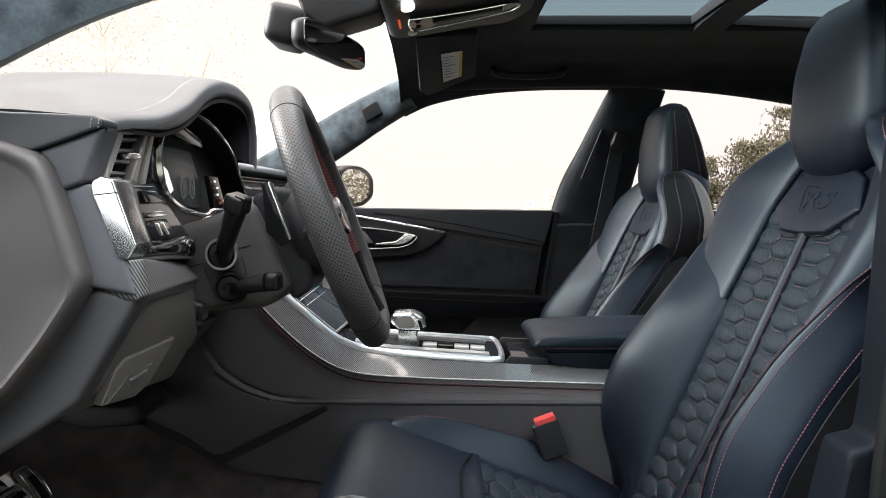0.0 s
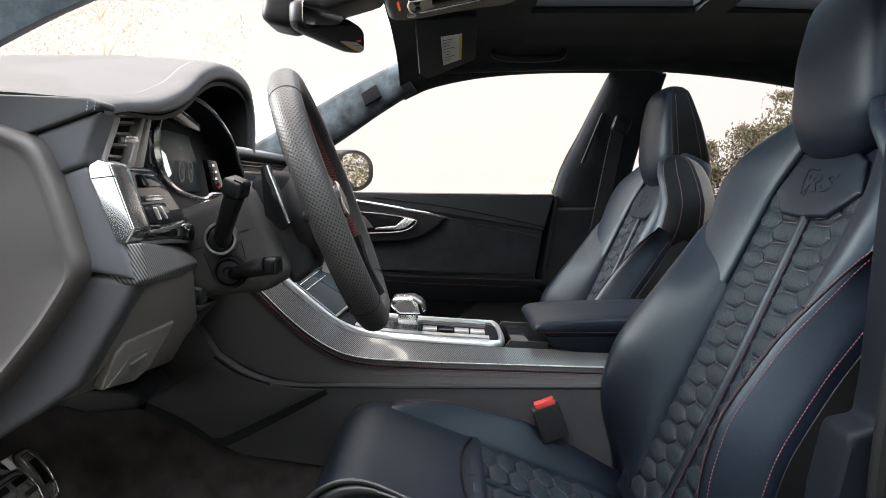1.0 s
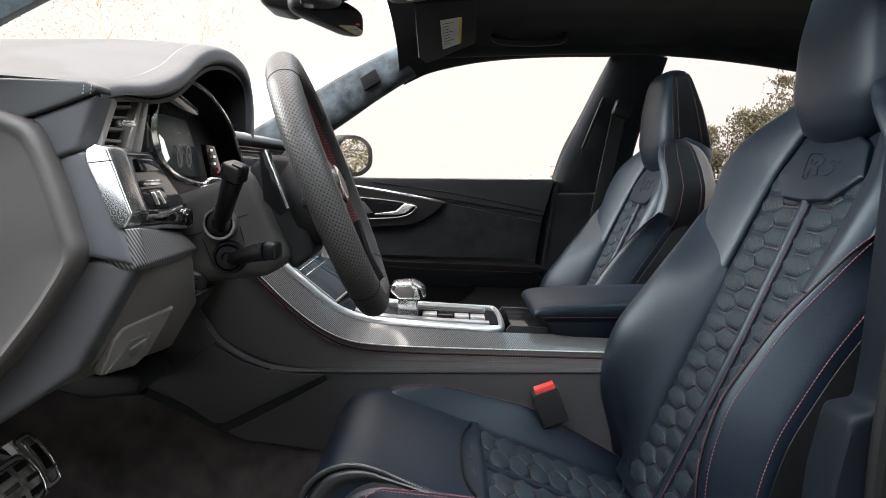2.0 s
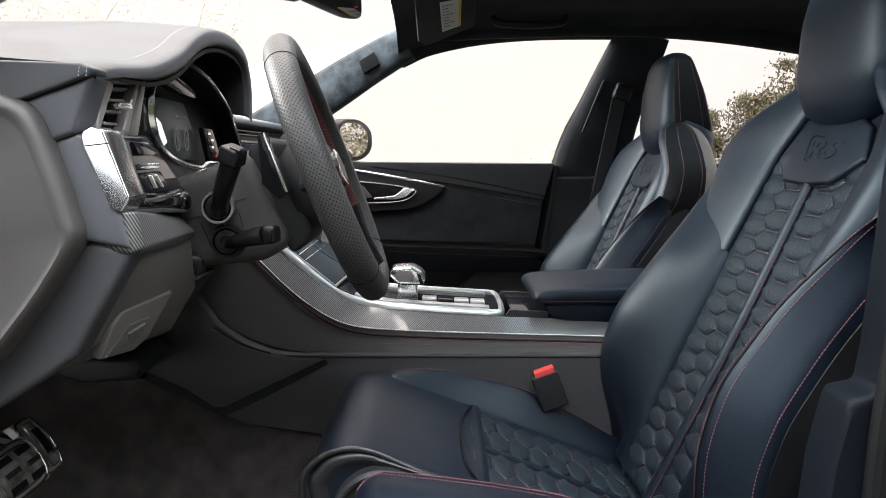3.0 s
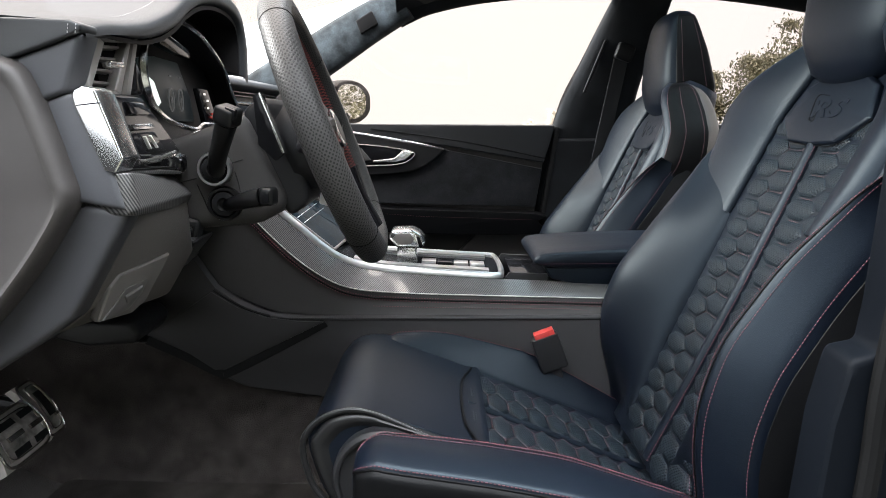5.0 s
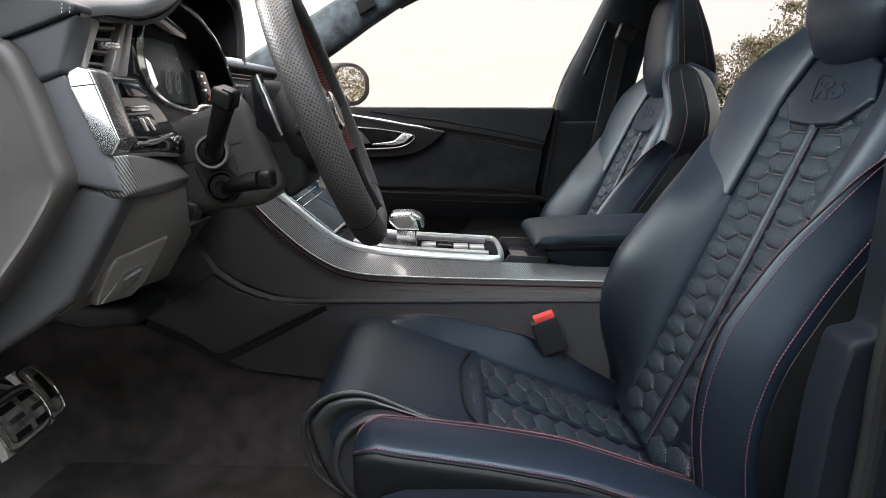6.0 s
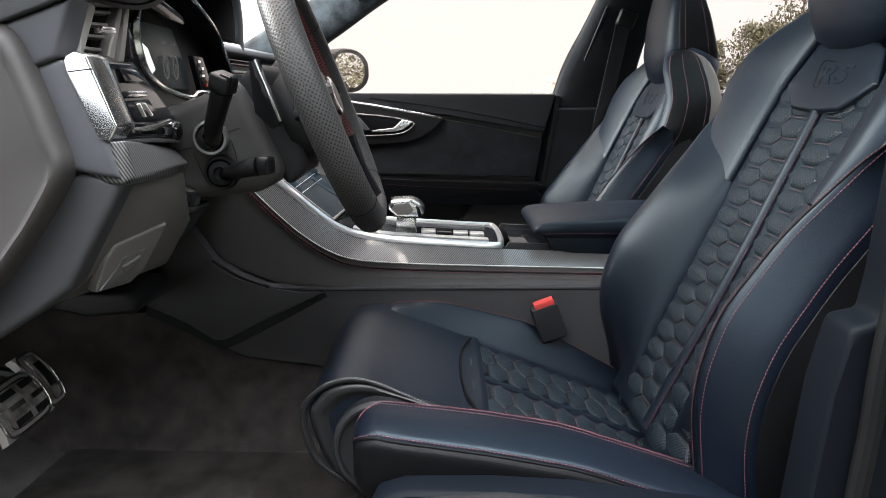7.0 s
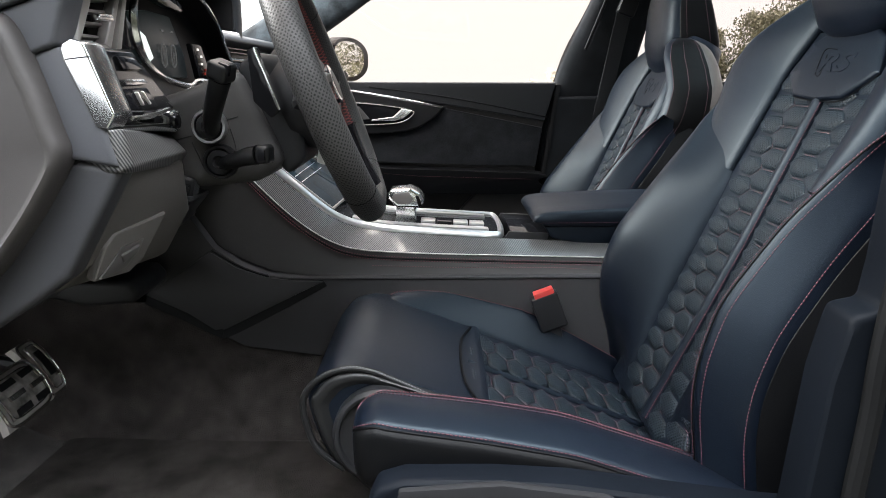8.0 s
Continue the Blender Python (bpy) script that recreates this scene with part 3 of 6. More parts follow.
def make_seat():
    seat = thing("driver_seat", (0.12, SEAT_Y, FLOOR_Z), "dark blue-grey leather sports seat with honeycomb quilting and red stitching", "car seat", "front seats")
    # back: core, shoulders, bolsters
    core = part("backrest_panel", loft([spline([back(s, v, n) for v, n in ((-0.15, -0.006), (0, -0.008), (0.15, -0.006), (0.19, -0.06), (0.12, -0.11), (-0.12, -0.11), (-0.19, -0.06))], 28, True)
                                        for s in np.linspace(-0.03, 0.56, 12)]), LEATHER, seat)
    rings = []
    for s in np.linspace(0.34, 0.63, 18):
        w = ramp(s, [0.34, 0.40, 0.47, 0.527, 0.58, 0.60, 0.63], [0.185, 0.205, 0.215, 0.200, 0.172, 0.158, 0.13])
        wf = ramp(s, [0.34, 0.40, 0.44, 0.467, 0.502, 0.537, 0.578, 0.606, 0.63], [0.25, 0.255, 0.262, 0.276, 0.282, 0.262, 0.214, 0.168, 0.13])
        lip = ramp(s, [0.34, 0.45, 0.55, 0.63], [0.025, 0.028, 0.03, 0.01])
        inner = ramp(s, [0.34, 0.42, 0.50, 0.56, 0.63], [0.112, 0.112, 0.112, 0.09, 0.06])
        rings.append(spline([back(s, v, n) for v, n in ((-inner, -0.012), (0, -0.02), (inner, -0.012), (inner + 0.012, 0.006), (inner + 0.45 * (wf - inner), lip * 0.85), (wf - 0.02, lip), (wf, lip - 0.03), (wf - 0.012, -0.055),
                                                        (wf * 0.6, -0.075), (-w * 0.6, -0.075), (-w + 0.012, -0.055), (-w, lip - 0.03), (-w + 0.02, lip), (-inner - 0.45 * (w - inner), lip * 0.85), (-inner - 0.012, 0.006))], 60, True))
    part("shoulder_panel", loft(rings), LEATHER, seat, smooth=60)
    for sg in (-1, 1):
        heights = [-0.05, -0.013, 0.02, 0.041, 0.050, 0.040, 0.032, 0.026, 0.015] if sg < 0 else [-0.05, 0.0, 0.045, 0.068, 0.076, 0.055, 0.036, 0.026, 0.015]
        rings, sides = [], []
        for s in np.linspace(-0.07, 0.445, 40):
            ft = soft_ramp(s, [-0.07, 0.16, 0.32, 0.40, 0.445], [0.085, 0.100, 0.112, 0.14, 0.21])
            vi = soft_ramp(s, [-0.07, 0.08, 0.19, 0.30, 0.37, 0.445], [0.178, 0.172, 0.166, 0.174, 0.205, 0.25])
            ni = soft_ramp(s, [-0.07, 0.01, 0.06, 0.114, 0.18, 0.30, 0.37, 0.42, 0.445], heights)
            vo = soft_ramp(s, [-0.07, 0.13, 0.27, 0.37, 0.445], [0.272, 0.268, 0.264, 0.275, 0.272])
            no = ni - 0.018
            if sg < 0:
                no = ni - 0.046
                vo -= soft_ramp(s, [-0.07, 0.36, 0.445], [0.038, 0.038, 0.045])
            crest = ni + soft_ramp(s, [-0.07, 0.2, 0.40, 0.445], [0.008, 0.014, 0.006, 0.001])
            rings.append(spline([back(s, sg * v, n) for v, n in ((ft, -0.015), (ft + 0.012, 0.25 * ni), (vi - 0.006, ni - 0.003), (vi + 0.3 * (vo - vi), crest), (vi + 0.7 * (vo - vi), 0.5 * (crest + no) + 0.004), (vo, no),
                                                                 (vo - 0.008, no - 0.034), (vo - 0.05, -0.085), (ft, -0.06))], 45, True))
            k = soft_ramp(s, [-0.07, 0.40, 0.445], [1, 1, 0.85])
            dn = 0.0 if sg < 0 else 0.06
            sides.append(spline([back(s, sg * (v - 0.4 * dn), n - dn) for v, n in ((vo - 0.012, no - 0.008), (vo + 0.006 * k, no - 0.02), (vo + 0.012 * k, no - 0.06), (vo - 0.002, -0.15 if sg < 0 else -0.10), (vo - 0.05, -0.18 if sg < 0 else -0.125), (vo - 0.09, -0.09))], 24, True))
        bol = part("backrest_bolster", loft(rings), LEATHER, seat)
        for k in ((14, 17, 24) if sg < 0 else (24,)):
            part("stitching", stitches(seam(rings, k)), THREAD, bol, "red contrast stitching")
        if sg < 0:
            part("piping", tube(seam(rings, 15, 0.0)[::2], 0.0010, 6, 60), LEATHER_SIDE, bol, "black seam piping")
        part("backrest_side", loft(sides), LEATHER_SIDE, seat, "smooth black leather side")
    # field under the headrest with an embossed mark
    shape = [(0.108, -0.012), (0.085, 0.033), (0.055, 0.047), (-0.055, 0.047), (-0.085, 0.033), (-0.108, -0.012), (-0.062, -0.046), (0.0, -0.05), (0.062, -0.046)]
    badge = loft([[back(0.508 + q * k, p * k, n) for p, q in shape] for k, n in ((1.0, -0.014), (1.0, 0.001), (0.985, 0.0035), (0.94, 0.0052), (0.6, 0.0062))])
    badge = part("badge_panel", soften(badge, 0.002, 3), LEATHER, seat, smooth=60)
    part("badge_seam", tube([back(0.508 + q * 1.008, p * 1.008, 0.0012) for p, q in shape[:1] + shape[5:] + shape[:1]][1:-1], 0.0007, 6, 60), LEATHER_SIDE, badge, "dark seam round the badge field")

    def stroke(points, r=0.0011):
        return tube([back(0.508 + q, p, 0.0060) for p, q in points], r, 6, 16)
    em = stroke([(0.026, -0.016), (0.036, 0.019), (0.006, 0.019)])
    em = join(em, stroke([(0.026, -0.016), (0.014, -0.016), (0.024, 0.012)]))
    part("emboss", em, LEATHER_SIDE, badge, "embossed slanted mark")
    for ch, off in (("R", 0.0115), ("S", -0.0255)):
        cu = bpy.data.curves.new("letter", "FONT")
        cu.body, cu.size, cu.extrude, cu.bevel_depth, cu.align_x, cu.align_y = ch, 0.045, 0.0007, 0.0007, "CENTER", "CENTER"
        cu.shear, cu.offset = 0.25, 0.0003
        tmp = bpy.data.objects.new("tmp", cu)
        me = bpy.data.meshes.new_from_object(tmp)
        b = bmesh.new()
        b.from_mesh(me)
        bpy.data.objects.remove(tmp)
        bpy.data.meshes.remove(me)
        m = Matrix((Vector((0, -1, 0)), UP, FWD)).transposed().to_4x4()
        m.translation = back(0.507, off, 0.0060)
        bmesh.ops.transform(b, matrix=m @ Matrix.Diagonal((1.42, 0.80, 1, 1)), verts=b.verts)
        part("letter", b, LEATHER, badge, "embossed letter")
    # headrest: upright front, wedge-shaped from the side, rounded over the top
    rings, side_a, side_b = [], [], []
    for w in (0, 0.03, 0.08, 0.15, 0.22, 0.29, 0.36, 0.43, 0.50, 0.57, 0.64, 0.71, 0.78, 0.85, 0.91, 0.95, 0.98, 1.0):
        z = 1.128 + 0.238 * w
        half = ramp(w, [0, 0.06, 0.3, 0.65, 0.85, 0.93, 0.98, 1], [0.050, 0.086, 0.112, 0.104, 0.090, 0.080, 0.062, 0.040])
        fx = ramp(w, [0, 0.06, 0.25, 0.6, 0.85, 0.93, 0.98, 1], [0.528, 0.512, 0.503, 0.507, 0.518, 0.525, 0.536, 0.546])
        bx = ramp(w, [0, 0.3, 0.6, 0.9, 0.97, 1], [0.640, 0.630, 0.612, 0.588, 0.582, 0.572])
        d = bx - fx
        rings.append(spline([(fx + d * a, SEAT_Y + half * b, z) for a, b in ((0.05, -0.72), (0, 0), (0.05, 0.72), (0.22, 0.97), (0.55, 1), (0.87, 0.9), (1, 0.5), (1, -0.5), (0.87, -0.9), (0.55, -1), (0.22, -0.97))], 44, True))
        for side, sg in ((side_a, -1), (side_b, 1)):
            side.append(spline([(fx + d * a, SEAT_Y + sg * (half * b + c), z) for a, b, c in ((0.25, 0.95, 0), (0.30, 1, 0.003), (0.58, 1, 0.004), (0.90, 0.92, 0.002), (1.0, 0.55, 0.003), (0.5, 0.6, 0))], 24, True))
    head = part("headrest", loft(rings), LEATHER, seat, smooth=60)
    for side in (side_a, side_b):
        part("headrest_side", loft(side[1:-2]), LEATHER_SIDE, head, "black leather side", smooth=60)
        for k in (5, 10):
            part("stitching", stitches(seam(side[1:-2], k, 0.0008), 0.003, 0.002, 0.0006), DARK_THREAD, head, "red contrast stitching")

    def band(rings, a, b, off=0.0012, deep=0.004):
        out = []
        for r in rings:
            c = sum((Vector(q) for q in r), Vector()) / len(r)
            pts = [Vector(q) for q in r[a:b]]
            out.append([p + (p - c).normalized() * off for p in pts] + [p - (p - c).normalized() * deep for p in reversed(pts)])
        return loft(out)
    # wings that carry the headrest sides down into the back
    for sg in (-1, 1):
        rings = []
        for z in (0.985, 1.005, 1.03, 1.055, 1.08, 1.10, 1.12, 1.14, 1.16, 1.175, 1.188, 1.197, 1.203):
            v0 = (1.0 if sg < 0 else 0.86) * ramp(z, [0.985, 1.05, 1.10, 1.16, 1.19, 1.203], [0.214, 0.226, 0.214, 0.172, 0.144, 0.118])
            fx = (0.0 if sg < 0 else 0.05) + ramp(z, [0.985, 1.032, 1.098, 1.13, 1.163, 1.188, 1.203], [0.445, 0.468, 0.488, 0.491, 0.491, 0.501, 0.522])
            bx = (0.0 if sg < 0 else 0.04) + ramp(z, [0.985, 1.03, 1.08, 1.143, 1.181, 1.195, 1.203], [0.570, 0.600, 0.606, 0.604, 0.594, 0.582, 0.562])
            d = bx - fx
            rings.append(spline([(fx + d * a, SEAT_Y + sg * (v0 + c), z) for a, c in ((0.02, -0.03), (0.0, -0.012), (0.10, 0.002), (0.30, 0.010), (0.62, 0.008), (0.90, -0.008), (1.0, -0.035), (0.85, -0.06), (0.4, -0.065))], 36, True))
        wing = part("wing", loft(rings), LEATHER, seat, "blue-grey leather wing with red seams", smooth=60)
        part("wing_side", band(rings, 7, 18), LEATHER_SIDE, wing, "black leather side", smooth=60)
        part("wing_panel", band(rings, 17, 27), BROWN_LEATHER, wing, "warm grey leather rear panel", smooth=60)
        for k in (7, 12, 16):
            part("stitching", stitches(seam(rings, k, 0.0014), 0.003, 0.002, 0.0007), DARK_THREAD, wing, "red contrast stitching")
    shell = []
    for w in np.linspace(0, 1, 10):
        s = 0.02 + 0.52 * w
        vo = ramp(w, [0, 0.6, 0.85, 1], [0.255, 0.262, 0.23, 0.17])
        shell.append(spline([back(s, v, n) for v, n in ((-vo + 0.045, -0.09), (0, -0.10), (vo, -0.09), (vo - 0.015, -0.135), (0.12, -0.155), (-0.12, -0.155), (-vo + 0.055, -0.135))], 32, True))
    part("back_shell", loft(shell), BROWN_LEATHER, seat, "warm grey moulded shell behind the back")
    # quilting up the back, either side of a rib
    pad = finish("quilted_pad", hexagon_pad(PAD_W, PAD_H * PAD_LOW, 0.0056), PERFORATED, 80)
    part("quilt_ground", sheet(lambda u, v: back(-0.025 + 0.53 * u, -0.142 + 0.284 * v, -0.0052), 20, 8, -FWD * 0.003), PERF_FIELD, core, "perforated leather ground between the pads")
    frame3 = Matrix((Vector((0, 1, 0)), UP, FWD)).transposed()
    rib_v = lambda s: ramp(s, [-0.03, 0.10, 0.25, 0.40, 0.48], [-0.032, -0.030, -0.024, -0.010, -0.002])
    spots = []
    for i in range(17):
        for sg in (-1, 1):
            for j in range(2):
                s = -0.012 + i * PAD_H + (PAD_H / 2 if j % 2 else 0)
                v = rib_v(s) + sg * (0.043 + j * PAD_W * 0.75)
                if s > 0.487 or abs(v) > ramp(s, [0, 0.1, 0.3], [0.132, 0.135, 0.135]):
                    continue
                m = frame3.to_4x4()
                m.translation = back(s, v, -0.006)
                spots.append(m)
    place_pads(pad, spots, core)
    rib = part("rib", loft([[back(s, rib_v(s) + v, n) for v, n in ((-0.0085, -0.012), (-0.0085, -0.002), (-0.006, 0.003), (0, 0.0045), (0.006, 0.003), (0.0085, -0.002), (0.0085, -0.012))] for s in np.linspace(-0.02, 0.475, 24)]), LEATHER, core, smooth=70)
    for sg in (-1, 1):
        part("stitching", stitches([back(s, rib_v(s) + sg * 0.0095, -0.0005) for s in np.linspace(-0.02, 0.475, 12)], 0.003, 0.002, 0.0007), THREAD, rib, "fine red seam stitching")
    # cushion: rolled front, middle, bolsters
    prof = [(-0.168, 0.690), (-0.158, 0.716), (-0.138, 0.733), (-0.10, 0.738), (-0.05, 0.724), (0.03, 0.694), (0.06, 0.678), (0.02, 0.60), (-0.08, 0.575), (-0.140, 0.615)]
    smooth = rounded(prof, 48)
    c = Vector((-0.06, 0, 0.66))
    rings = []
    for v, k in ((-0.134, 0.93), (-0.132, 0.985), (-0.124, 1.0), (-0.05, 1.004), (0.05, 1.004), (0.15, 1.0), (0.185, 0.985), (0.195, 0.92)):
        rings.append([(c.x + (x - c.x) * k, SEAT_Y + v, c.z + (z - c.z) * k) for x, z in smooth])
    ext = part("thigh_support", loft(rings), LEATHER, seat)
    gus = material("gusset_leather", (0.013, 0.013, 0.0135), 0.38, grain=0.3, grain_size=700, bump=0.2, kind="cells", dist=0.0005, spec=0.25)
    part("gusset", loft([[(c.x + (x - c.x) * k, SEAT_Y - y, c.z + (z - c.z) * k) for x, z in smooth] for k, y in ((0.96, 0.130), (0.955, 0.137), (0.90, 0.1405), (0.82, 0.139), (0.74, 0.133))]), gus, ext, "soft grey gathered leather gusset", smooth=60)
    ring_line = spline([Vector((x, SEAT_Y - 0.135, z)) for x, z in [(-0.015, 0.703), (-0.051, 0.720), (-0.085, 0.735), (-0.117, 0.74), (-0.152, 0.727), (-0.173, 0.699), (-0.169, 0.659), (-0.155, 0.627), (-0.126, 0.603)]], 40)
    part("edge_piping", tube(ring_line[::3], 0.0042, 10, 40), gus, ext, "black rolled edge")
    part("stitching", stitches([p + Vector((0, -0.003, 0.0034)) for p in ring_line], 0.0022, 0.0018, 0.0007), GREY_THREAD, ext, "grey edge stitching")
    part("end_cover", soften(loft([[(-0.075 + 0.062 * k * math.cos(a), SEAT_Y - y, 0.655 + 0.064 * k * math.sin(a)) for a in np.linspace(0, 2 * math.pi, 36, endpoint=False)] for k, y in ((1, 0.125), (1, 0.150), (0.93, 0.155), (0.86, 0.154), (0.85, 0.148))]), 0.001), PLASTIC, ext, "black plastic end cover")
    mid = part("seat_cushion", sheet(lambda u, v: (0.02 + 0.38 * u, SEAT_Y - 0.19 + 0.38 * v, cushion_z(0.02 + 0.38 * u) - 0.003 + 0.003 * abs(2 * v - 1) ** 4), 20, 16, (0, 0, -0.10)), LEATHER, seat)
    broad = []

    def far_ring(x, k):
        low = cushion_z(x)
        top = ramp(x, [-0.10, -0.080, -0.032, 0.010, 0.070, 0.142, 0.228, 0.317, 0.39], [0.732, 0.737, 0.739, 0.735, 0.720, 0.7005, 0.654, 0.602, 0.565])
        low = min(low, top)
        pts = ((0.110, low - 0.05), (0.144, low - 0.006), (0.153, low + 0.002), (0.171, low + 0.45 * (top - low) + 0.005), (0.186, top - 0.001), (0.192, top), (0.199, top - 0.008),
               (0.203, top - 0.03), (0.203, top - 0.09), (0.17, top - 0.12), (0.11, top - 0.11))
        return spline([(x, SEAT_Y + 0.165 + (v - 0.165) * k, top - 0.03 + (z - top + 0.03) * k) for v, z in pts], 55, True)

    for sg in (-1, 1):
        rings = []
        for w in [*np.linspace(0, 0.09, 9)[:-1], *np.linspace(0.09, 1, 22)]:
            x = -0.100 + 0.49 * w ** 1.15
            z = ramp(x, [-0.10, -0.07, 0.05, 0.145, 0.236, 0.32, 0.39], [0.728, 0.732, 0.713, 0.694, 0.662, 0.632, 0.612])
            k = 0.30 + 0.70 * math.sqrt(1 - (1 - min(w / 0.09, 1)) ** 2) - 0.15 * max(0.0, (w - 0.9) / 0.1)
            vin = ramp(x, [-0.10, 0.0, 0.1, 0.39], [0.150, 0.145, 0.140, 0.135])
            if sg > 0:
                broad.append(far_ring(x, k))
                continue
            vs = ramp(x, [-0.10, 0.0, 0.1, 0.39], [0.182, 0.172, 0.166, 0.163])
            ve = ramp(x, [-0.10, -0.05, 0.3, 0.39], [0.255, 0.262, 0.262, 0.25])
            mid_v = 0.5 * (vs + ve)
            rings.append(spline([(x, SEAT_Y + sg * (mid_v + (v - mid_v) * k), z - 0.03 + (n + 0.03) * k) for v, n in
                                 ((vin, -0.045), (vs - 0.008, -0.010), (vs, -0.002), (mid_v, 0.006), (ve - 0.008, 0.001), (ve, -0.007), (ve + 0.006, -0.022), (ve + 0.002, -0.075), (0.20, -0.11), (vin, -0.10))], 50, True))
        rings = rings or broad
        bol = part("cushion_bolster", loft(rings), LEATHER, seat)
        if sg < 0:
            part("bolster_side", band(rings[1:-1], 25, 38, 0.0010, 0.003), LEATHER_SIDE, bol, "smooth black leather side", smooth=60)
        for k in ((8, 10, 12, 23) if sg < 0 else (22, 25)):
            part("stitching", stitches(seam(rings, k, 0.0012, 1, -1)), THREAD, bol, "red contrast stitching")
        part("piping", tube(seam(rings, 25 if sg < 0 else 28, 0.0, 1, -1)[::2], 0.0018, 6, 40), LEATHER_SIDE, bol, "black piping")
    tilt = math.atan2(0.092, 0.23)
    along = Vector((math.cos(tilt), 0, -math.sin(tilt)))
    frame3 = Matrix((Vector((0, -1, 0)), along, Vector((math.sin(tilt), 0, math.cos(tilt))))).transposed()
    spots = []
    for i in range(10):
        for sg in (-1, 1):
            for j in range(2):
                v = sg * (0.042 + j * PAD_W * 0.75)
                x = 0.052 + (i * PAD_H + (PAD_H / 2 if j % 2 else 0)) * math.cos(tilt)
                if x > 0.318:
                    continue
                m = frame3.to_4x4()
                m.translation = Vector((x, SEAT_Y + v, cushion_z(x) - 0.001))
                spots.append(m)
    flat_pad = finish("quilted_pad", hexagon_pad(PAD_W, PAD_H * PAD_LOW, 0.0036), PERFORATED, 80)
    place_pads(flat_pad, spots, mid)
    part("rib", tube([(x, SEAT_Y, cushion_z(x) - 0.001) for x in (0.035, 0.12, 0.2, 0.30)], 0.0048, 8, 16, flat=0.9), LEATHER, mid)
    part("seam", tube([(0.045, SEAT_Y + 0.135, cushion_z(0.045) + 0.006), (0.030, SEAT_Y + 0.08, cushion_z(0.030) + 0.003), (0.026, SEAT_Y, cushion_z(0.026) + 0.003), (0.03, SEAT_Y - 0.08, cushion_z(0.03) + 0.003), (0.045, SEAT_Y - 0.13, cushion_z(0.045) + 0.004)], 0.0022, 6, 30), LEATHER_SIDE, mid, "black seam round the quilting")
    part("joint_roll", tube([(0.318, SEAT_Y - 0.15, 0.590), (0.318, SEAT_Y, 0.590), (0.318, SEAT_Y + 0.15, 0.590)], 0.026, 12, 10), LEATHER, seat)
    # base: plastic shields, frame, runners
    shield = [(x, z - 0.020) for x, z in [(-0.075, 0.60), (-0.080, 0.675), (-0.068, 0.700), (-0.04, 0.709), (0.05, 0.708), (0.13, 0.702), (0.22, 0.688), (0.34, 0.670), (0.44, 0.66), (0.46, 0.58), (0.20, 0.55)]]
    sh = part("side_shield", slab(shield, SEAT_Y - 0.305, SEAT_Y - 0.262, 0.010, 3), SHIELD, seat, "dark plastic side shield with controls")
    part("inset", slab([(-0.055, 0.62), (-0.045, 0.682), (0.06, 0.688), (0.17, 0.672), (0.22, 0.63)], SEAT_Y - 0.312, SEAT_Y - 0.300, 0.004, 2), RUBBER, sh)
    part("seat_base", box((0.14, SEAT_Y, 0.525), (0.42, 0.44, 0.08), 0.02), PLASTIC, seat)
    for sg in (-1, 1):
        part("runner", box((0.14, SEAT_Y + sg * 0.2, FLOOR_Z + 0.028), (0.55, 0.04, 0.045), 0.005), PLASTIC, seat)
    return seat


driver_seat = make_seat()
passenger_seat = copy_thing(driver_seat, pose(0.105, SEAT_Y + 0.76, FLOOR_Z - 0.04))
passenger_seat.name = "passenger_seat"


# ---- dashboard ----
dash = thing("dashboard", (-0.50, 0.0, 0.80), "dark grey leather dashboard with gloss black and carbon trim", "dashboard")
ARCH = [(-0.676, 1.178), (-0.63, 1.186), (-0.58, 1.192), (-0.525, 1.202), (-0.454, 1.224), (-0.40, 1.249), (-0.34, 1.268), (-0.27, 1.277), (-0.20, 1.274), (-0.155, 1.256), (-0.136, 1.215), (-0.142, 1.160)]


def arch_ring(x, drop, thick):
    outer = spline([(x, y, z + drop) for y, z in ARCH], 48)
    inner = []
    for i in range(47, -1, -1):
        d = (outer[min(i + 1, 47)] - outer[max(i - 1, 0)]).normalized()
        inner.append(outer[i] + Vector((0, d.z, -d.y)) * (thick * ramp(i / 47, [0, 0.12, 0.32, 1], [0.42, 0.5, 1, 1])))
    return outer + inner


hood = part("hood", loft([arch_ring(-0.316, -0.012, 0.006), arch_ring(-0.3165, -0.007, 0.015), arch_ring(-0.320, -0.003, 0.022), arch_ring(-0.328, -0.0005, 0.026), arch_ring(-0.345, 0.002, 0.027), arch_ring(-0.37, 0.004, 0.026), arch_ring(-0.40, 0.0065, 0.024), arch_ring(-0.46, 0.0095, 0.02), arch_ring(-0.60, 0.010, 0.02), arch_ring(-0.82, -0.01, 0.02)]), DASH_LEATHER, dash, smooth=60)
top_line = spline([(-0.345, y, z) for y, z in ARCH], 48)
seam_pts = [p + Vector((0, 0, 0.0015)) for p in top_line[8:30]]
part("stitching", stitches(seam_pts, 0.004, 0.003, 0.0008), PALE_THREAD, hood, "grey seam stitching")
part("stitching", stitches([p + Vector((-0.006, 0, 0.0)) for p in seam_pts], 0.004, 0.003, 0.0008), PALE_THREAD, hood, "grey seam stitching")


